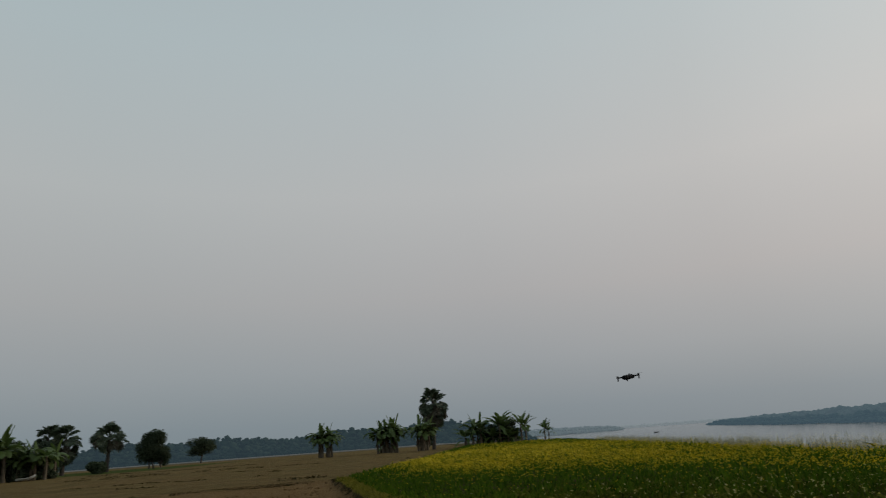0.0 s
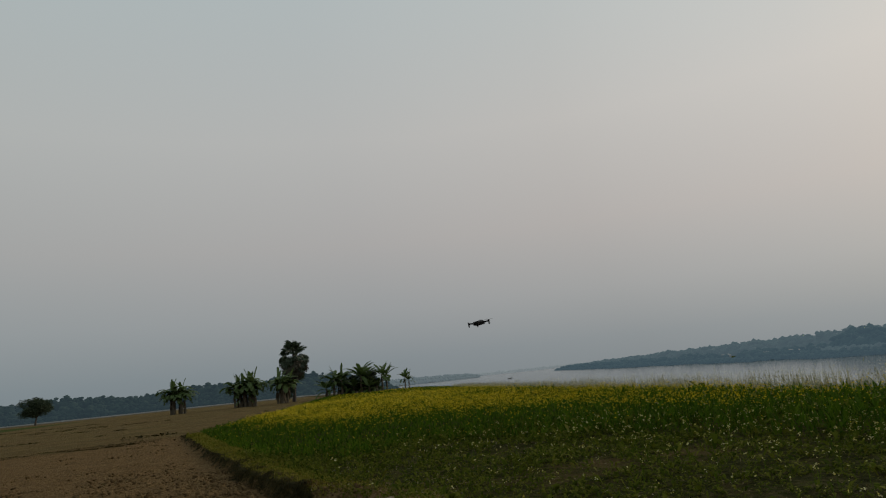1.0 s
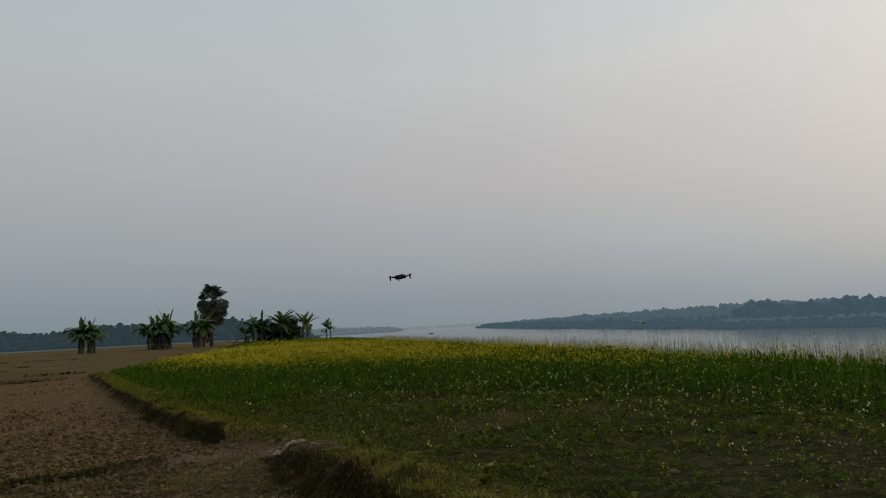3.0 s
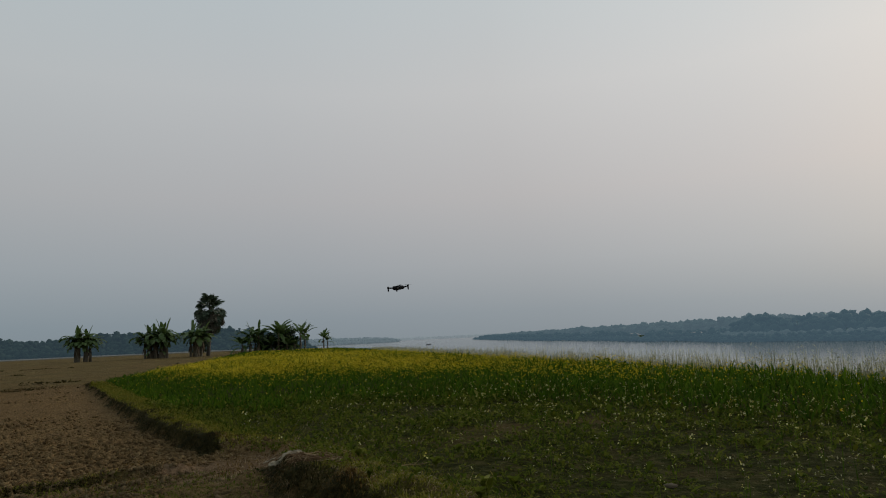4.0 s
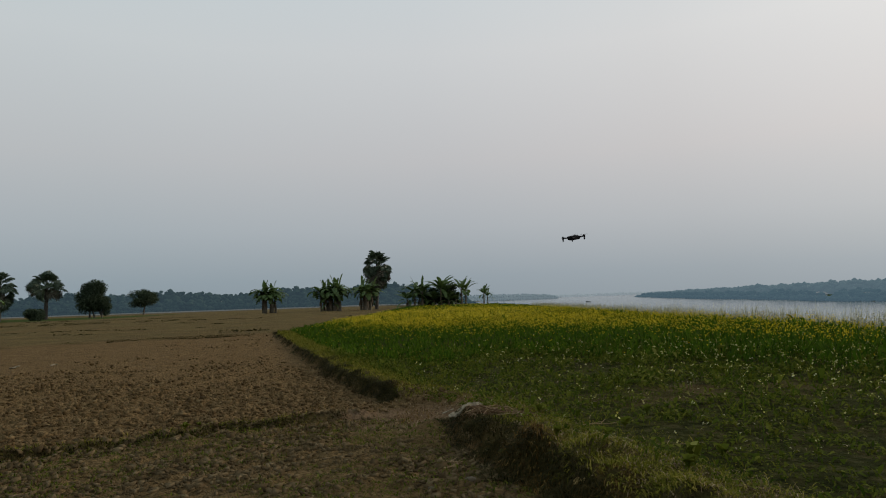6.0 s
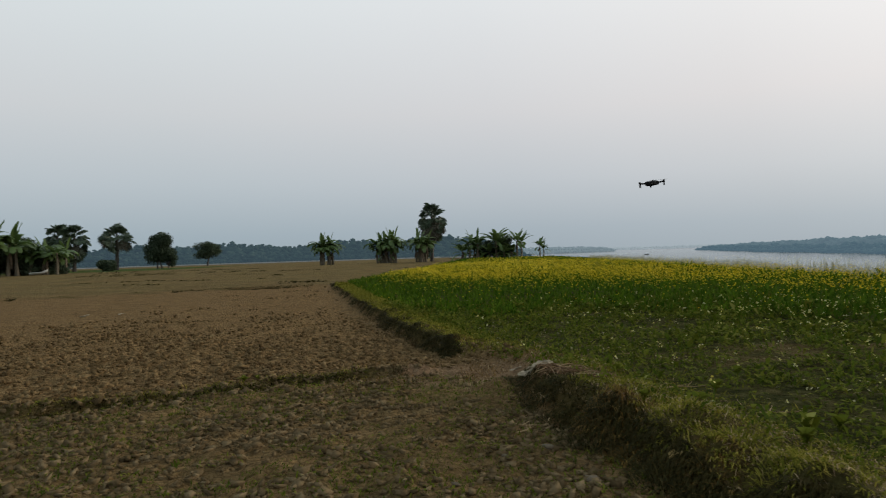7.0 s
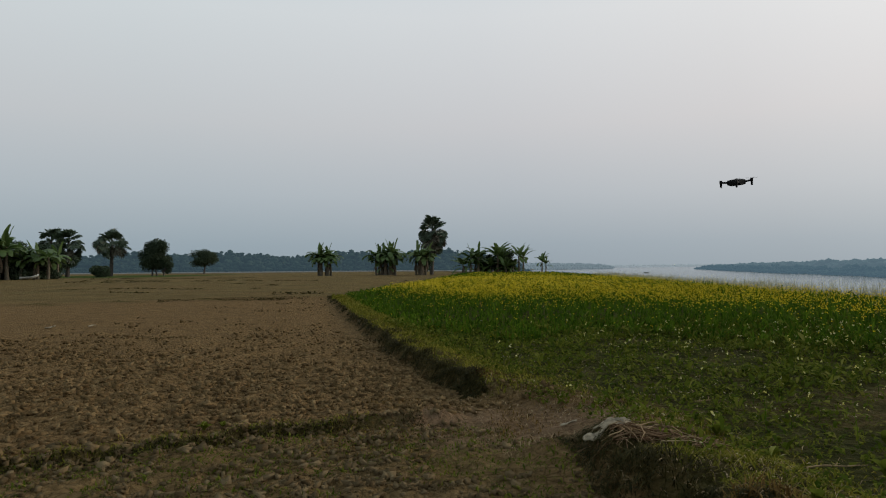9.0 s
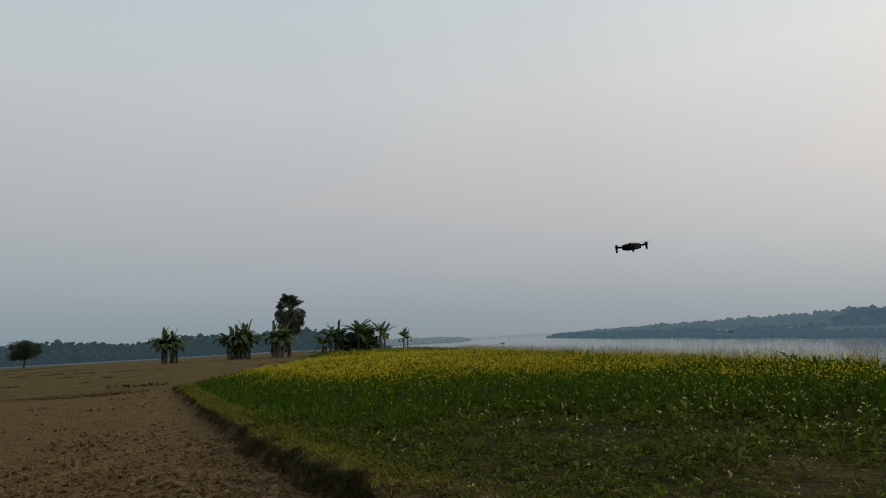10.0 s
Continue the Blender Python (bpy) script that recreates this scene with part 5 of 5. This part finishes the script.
def scrap(x, y, size, turn, name, label, mat):
    rng = np.random.default_rng(abs(int(x * 100 + y * 10)))
    k = 6
    v = []
    for i in range(k):
        for j in range(k):
            a, b = (i / (k - 1) - 0.5) * size * 1.6, (j / (k - 1) - 0.5) * size * (0.5 + 0.4 * math.sin(i * 1.3))
            px, py = x + a * math.cos(turn) - b * math.sin(turn), y + a * math.sin(turn) + b * math.cos(turn)
            v.append((px, py, float(land(px, py)) + 0.02 + size * 0.18 * rng.uniform(-0.5, 1)))
    f = [(i * k + j, i * k + j + 1, (i + 1) * k + j + 1, (i + 1) * k + j) for i in range(k - 1) for j in range(k - 1)]
    ob = tagged(new(name, Soup().add(v, f).mesh(name, mat, True)), label, name.replace("_", " "))
    ob.modifiers.new("thickness", "SOLIDIFY").thickness = 0.004


def straw_heap():
    """Pulled stalks in a tangle, reddish below and straw-pale above, fanned along the mound."""
    rng = np.random.default_rng(83)
    root = thing("straw_heap", Matrix(), "tangled heap of dry pulled stalks on the bund end", "straw heap", kind="stuff")
    for name, mat, count, lift, label in (("old_stalks", RUST_STEM, 210, 0.035, "reddish-brown old stalks"), ("dry_stalks", DRY, 70, 0.06, "pale dry stalks")):
        s = Soup()
        for k in range(count):
            t = rng.uniform(-1, 1)
            x, y = 2.06 + 0.38 * t + rng.normal(0, 0.05), 8.16 - 0.10 * t + rng.normal(0, 0.11)
            a, l = rng.normal(-0.25, 0.75), rng.uniform(0.12, 0.42)
            z = lift * rng.uniform(0.1, 1) * (1 - 0.6 * t * t)
            bow = rng.normal(0, 0.25)
            pts = []
            for q in (-0.5, -0.17, 0.17, 0.5):
                px, py = x + math.cos(a + bow * q * 3) * l * q, y + math.sin(a + bow * q * 3) * l * q
                pts.append(Vector((px, py, float(land(px, py)) + 0.012 + z * (1 - 1.6 * q * q) + rng.uniform(0, 0.012))))
            r = rng.uniform(0.0025, 0.006)
            s.add(*tube(pts, [r, r, r * 0.8, r * 0.4], 4))
        part(name, s.mesh(name, mat), root, label)


def dry_twig(x, y, turn, length, seed):
    rng = np.random.default_rng(seed)
    s = Soup()
    z = float(land(x, y)) + 0.012
    pts = [Vector((x + math.cos(turn) * length * t + rng.normal(0, 0.01), y + math.sin(turn) * length * t + rng.normal(0, 0.01), 0)) for t in np.linspace(0, 1, 5)]
    for p in pts:
        p.z = float(land(p.x, p.y)) + 0.014
    s.add(*tube(pts, [0.006, 0.006, 0.005, 0.004, 0.002], 5))
    for k in (1, 2, 3):
        a = turn + rng.choice([-1, 1]) * rng.uniform(0.5, 0.9)
        q = pts[k] + Vector((math.cos(a), math.sin(a), 0.25)) * length * 0.3
        s.add(*tube([pts[k], q], [0.004, 0.0015], 4))
    tagged(new("dry_twig", s.mesh("dry_twig", DRY)), "pale dry forked twig lying on the soil", "twig", "dry twigs")


def stone(x, y, r, seed, label):
    rng = np.random.default_rng(seed)
    v, f = lumps([(x, y, float(land(x, y)) + r * 0.25)], np.array([[r * 1.3, r, r * 0.6]]), rng, 0.3, ICO1)
    tagged(new("stone", Soup().add(v, f).mesh("stone", PALE_CLAY)), label, "stone", "stones by the bund")


def broad_weed(x, y, seed, n=6, size=0.14, yellow=False):
    rng = np.random.default_rng(seed)
    root = thing("broadleaf_weed", pose(x, y, float(land(x, y))), "young broad-leaved weed with one yellowing leaf" if yellow else "low broad-leaved green weed on grassy bund", "weed", "weeds on the bund")
    for k in range(n):
        s = Soup()
        m = 7
        v = []
        for i in range(m):
            t = i / (m - 1)
            w = size * 0.3 * math.sin(min(1, t * 0.92 + 0.06) * math.pi) ** 0.8
            r, z = size * (0.15 + 0.75 * t), size * (0.25 + 0.7 * t - 0.55 * t * t)
            v += [(r, -w, z + w * 0.2), (r, 0, z), (r, w, z + w * 0.2)]
        f = [q for i in range(m - 1) for q in ((3 * i, 3 * i + 1, 3 * i + 4, 3 * i + 3), (3 * i + 1, 3 * i + 2, 3 * i + 5, 3 * i + 4))]
        s.add(v, f)
        s.add(*tube([(0, 0, 0), (size * 0.15, 0, size * 0.25)], [0.003, 0.003], 4))
        lit = yellow and k == 0
        part("leaf", s.mesh("leaf", YELLOW_LEAF if lit else WEED_LEAF, True), root, "pale yellow-green upright leaf" if lit else "", at=Euler((0, -radians(rng.uniform(5, 45) if not lit else 55), k * 2.4 + rng.uniform(-0.3, 0.3))).to_matrix().to_4x4())


rag()
straw_heap()
scrap(1.60, 9.07, 0.09, -0.4, "cloth_scrap", "small torn dark-and-white cloth scrap on bare soil", CLOTH)
scrap(2.2, 5.6, 0.06, -0.8, "pale_husk", "curled pale dry husk on grassy bund", HUSK)
for tx, ty, ta, tl, ts in ((1.28, 6.98, -0.1, 0.3, 1), (1.26, 6.7, 0.9, 0.36, 2), (1.32, 6.85, -0.6, 0.22, 3), (1.62, 7.75, -1.3, 0.3, 4), (2.9, 7.6, 0.1, 0.4, 5), (3.3, 6.6, 0.0, 0.45, 6), (3.1, 9.9, 0.5, 0.3, 7)):
    dry_twig(tx, ty, ta, tl, ts)
for tx, ty, tr, ts in ((1.62, 5.55, 0.055, 1), (1.45, 6.2, 0.045, 2), (1.1, 6.1, 0.03, 3), (4.9, 5.3, 0.05, 4), (0.7, 5.5, 0.028, 5)):
    stone(tx, ty, tr, ts, "pale dry lump of clay beside the bund")
for tx, ty, ts, tn, tz, tf in ((3.15, 5.6, 1, 5, 0.2, True), (2.75, 7.75, 2, 6, 0.12, True), (2.8, 6.6, 3, 6, 0.13, False), (2.3, 6.5, 4, 5, 0.11, False), (3.3, 7.4, 5, 6, 0.14, False), (2.6, 8.3, 6, 6, 0.13, False), (3.6, 6.0, 7, 6, 0.15, False), (1.9, 6.9, 8, 5, 0.1, False), (3.9, 8.2, 9, 6, 0.14, False), (3.0, 5.4, 10, 6, 0.14, False)):
    broad_weed(tx, ty, ts, tn, tz, tf)


# ---- far bank houses, boat ----
def bank_house(y, w, d, h, turn):
    x = float(far_shore(np.float64(y))) + 8.0
    root = thing("house", pose(x, y, float(land(x, y)) - 0.1, 0, 0, turn), "small pale village house among trees on the far bank", "house", "houses of the far bank")
    bm = bmesh.new()
    bmesh.ops.create_cube(bm, size=1, matrix=Matrix.Translation((0, 0, h / 2)) @ Matrix.Diagonal((w, d, h, 1)))
    me = bpy.data.meshes.new("wall")
    bm.to_mesh(me)
    bm.free()
    me.materials.append(PLASTER)
    part("wall", me, root)
    o = 0.4
    v = [(-w / 2 - o, -d / 2 - o, h), (w / 2 + o, -d / 2 - o, h), (w / 2 + o, d / 2 + o, h), (-w / 2 - o, d / 2 + o, h), (-w / 2 - o, 0, h + 0.7), (w / 2 + o, 0, h + 0.7)]
    part("roof", Soup().add(v, [(0, 1, 5, 4), (2, 3, 4, 5)]).add(v, [(0, 4, 3), (1, 2, 5)]).mesh("roof", TIN), root, "weathered grey tin roof")
    for k in (-1, 1):
        wv = [(-w / 2 - 0.02, k * d * 0.25 - 0.4, 0.9), (-w / 2 - 0.02, k * d * 0.25 + 0.4, 0.9), (-w / 2 - 0.02, k * d * 0.25 + 0.4, 1.9), (-w / 2 - 0.02, k * d * 0.25 - 0.4, 1.9)]
        part("window", Soup().add(wv, [(0, 1, 2, 3)]).mesh("window", TIN), root, "dark window opening")


for hy, hw, hd, hh, ht in ((160, 2.6, 3.4, 1.7, -8), (172, 2.6, 3.2, 1.6, 20), (212, 3, 4, 1.8, 0), (252, 3, 4, 1.9, 15)):
    bank_house(hy, hw, hd, hh, ht)


def boat(x, y, turn, length):
    n, m = 11, 5
    root = thing("boat", pose(x, y, RIVER - 0.08, 0, 0, turn), "small dark wooden boat on the calm river", "boat")
    v, f = [], []
    for i in range(n):
        t = i / (n - 1) * 2 - 1
        w = 0.55 * (1 - abs(t) ** 2.2)
        z = 0.45 + 0.35 * t * t
        for j in range(m):
            a = j / (m - 1) * 2 - 1
            v.append((t * length / 2, a * w, z * abs(a) ** 1.5 + 0.3 * t * t * (1 - abs(a))))
    f = [(i * m + j, i * m + j + 1, (i + 1) * m + j + 1, (i + 1) * m + j) for i in range(n - 1) for j in range(m - 1)]
    part("hull", Soup().add(v, f).mesh("hull", GREY_WOOD, True), root).modifiers.new("thickness", "SOLIDIFY").thickness = 0.05
    for k in (-0.2, 0.25):
        part("thwart", Soup().add(*tube([(k * length, -0.5, 0.4), (k * length, 0.5, 0.4)], [0.08, 0.08], 6)).mesh("thwart", GREY_WOOD), root)


boat(131, 380, 20, 3.6)


# ---- tufts on the bund, scraps, pale hull ----
def grass_tuft(x, y, r, seed, mat, label, n=170, tall=1.0):
    rng = np.random.default_rng(seed)
    a, d = rng.uniform(0, 6.28, n), r * np.sqrt(rng.uniform(0, 1, n))
    px, py = x + d * np.cos(a), y + d * np.sin(a)
    p = np.stack([px, py, land(px, py) - 0.008], -1)
    v, f = leaves(p, a + rng.normal(0, 0.6, n), 1.35 - 0.8 * d / r + rng.normal(0, 0.15, n), rng.uniform(0.07, 0.17, n) * tall, rng.uniform(0.005, 0.011, n), rng.uniform(0.4, 1.7, n))
    ob = new("grass_tuft", Soup().add(v, f).mesh("grass_tuft", mat))
    tagged(ob, label, "grass tuft", "grass tufts of the bund")


OLIVE = "shaggy olive-green grass tuft on the earth bund"
RUST = "dry rust-brown grass tuft on the earth bund"
DARK = "grass tuft overhanging the bund edge, coloured dark for shade"
for k, (tx, ty, tr, tm, tl, ts) in enumerate(((1.72, 7.6, 0.2, SHADE_GRASS, DARK, 1.0), (1.92, 7.4, 0.22, SHADE_GRASS, DARK, 1.1), (1.72, 7.05, 0.18, SHADE_GRASS, DARK, 0.9), (2.05, 7.72, 0.2, GRASS, OLIVE, 0.9),
        (2.0, 6.65, 0.24, RUST_GRASS, RUST, 1.0), (1.76, 6.35, 0.2, SHADE_GRASS, DARK, 1.0), (2.12, 6.4, 0.24, RUST_GRASS, RUST, 0.8), (2.0, 5.95, 0.2, RUST_GRASS, RUST, 0.9), (2.35, 5.9, 0.25, GRASS, OLIVE, 0.8),
        (2.05, 5.5, 0.2, SHADE_GRASS, DARK, 1.0), (2.32, 5.3, 0.22, RUST_GRASS, RUST, 0.8), (2.6, 5.5, 0.25, GRASS, OLIVE, 0.8), (2.6, 4.9, 0.22, GRASS, OLIVE, 0.8), (2.85, 5.0, 0.28, GRASS, OLIVE, 0.8),
        (2.5, 6.3, 0.24, GRASS, OLIVE, 0.7), (2.3, 6.9, 0.24, GRASS, OLIVE, 0.75), (2.5, 7.5, 0.22, GRASS, OLIVE, 0.8), (0.85, 11.3, 0.2, SHADE_GRASS, DARK, 0.65), (1.1, 11.3, 0.2, RUST_GRASS, RUST, 0.55), (0.6, 12.2, 0.22, SHADE_GRASS, DARK, 1.0),
        (1.1, 12.4, 0.25, GRASS, OLIVE, 0.9), (0.3, 13.4, 0.22, SHADE_GRASS, DARK, 1.0), (0.9, 13.9, 0.28, GRASS, OLIVE, 0.9), (-0.05, 15.0, 0.25, SHADE_GRASS, DARK, 1.1), (0.6, 15.6, 0.3, GRASS, OLIVE, 1.0), (-0.4, 17.0, 0.28, SHADE_GRASS, DARK, 1.2))):
    grass_tuft(tx, ty, tr, 200 + k, tm, tl, 280, ts)
scrap(-9.6, 21.0, 0.16, 0.2, "pale_scrap", "pale torn scrap lying on ploughed soil", CLOTH)
scrap(-8.7, 21.4, 0.12, 0.9, "pale_scrap", "pale torn scrap lying on ploughed soil", CLOTH)
broad_weed(-1.75, 9.42, 31, 7, 0.10, True)
broad_weed(-1.6, 9.5, 32, 6, 0.08, True)


def beached_hull(x, y, turn, length):
    n, m = 13, 7
    root = thing("beached_boat", pose(x, y, float(land(x, y)) + 0.02, 0, 0, turn), "small pale boat hull resting at the field edge", "boat")
    v = []
    for i in range(n):
        t = i / (n - 1) * 2 - 1
        w, z = 0.42 * (1 - abs(t) ** 2.4), 0.28 + 0.45 * max(0, t) ** 2
        v += [(t * length / 2, a * w, z * abs(a) ** 1.6 + 0.4 * max(0, t) ** 2 * (1 - abs(a))) for a in np.linspace(-1, 1, m)]
    f = [(i * m + j, i * m + j + 1, (i + 1) * m + j + 1, (i + 1) * m + j) for i in range(n - 1) for j in range(m - 1)]
    part("hull", Soup().add(v, f).mesh("hull", HULL, True), root).modifiers.new("thickness", "SOLIDIFY").thickness = 0.04
    part("thwart", Soup().add(*tube([(0, -0.36, 0.24), (0, 0.36, 0.24)], [0.05, 0.05], 6)).mesh("thwart", HULL), root)


beached_hull(-53.4, 94.6, 10, 2.4)
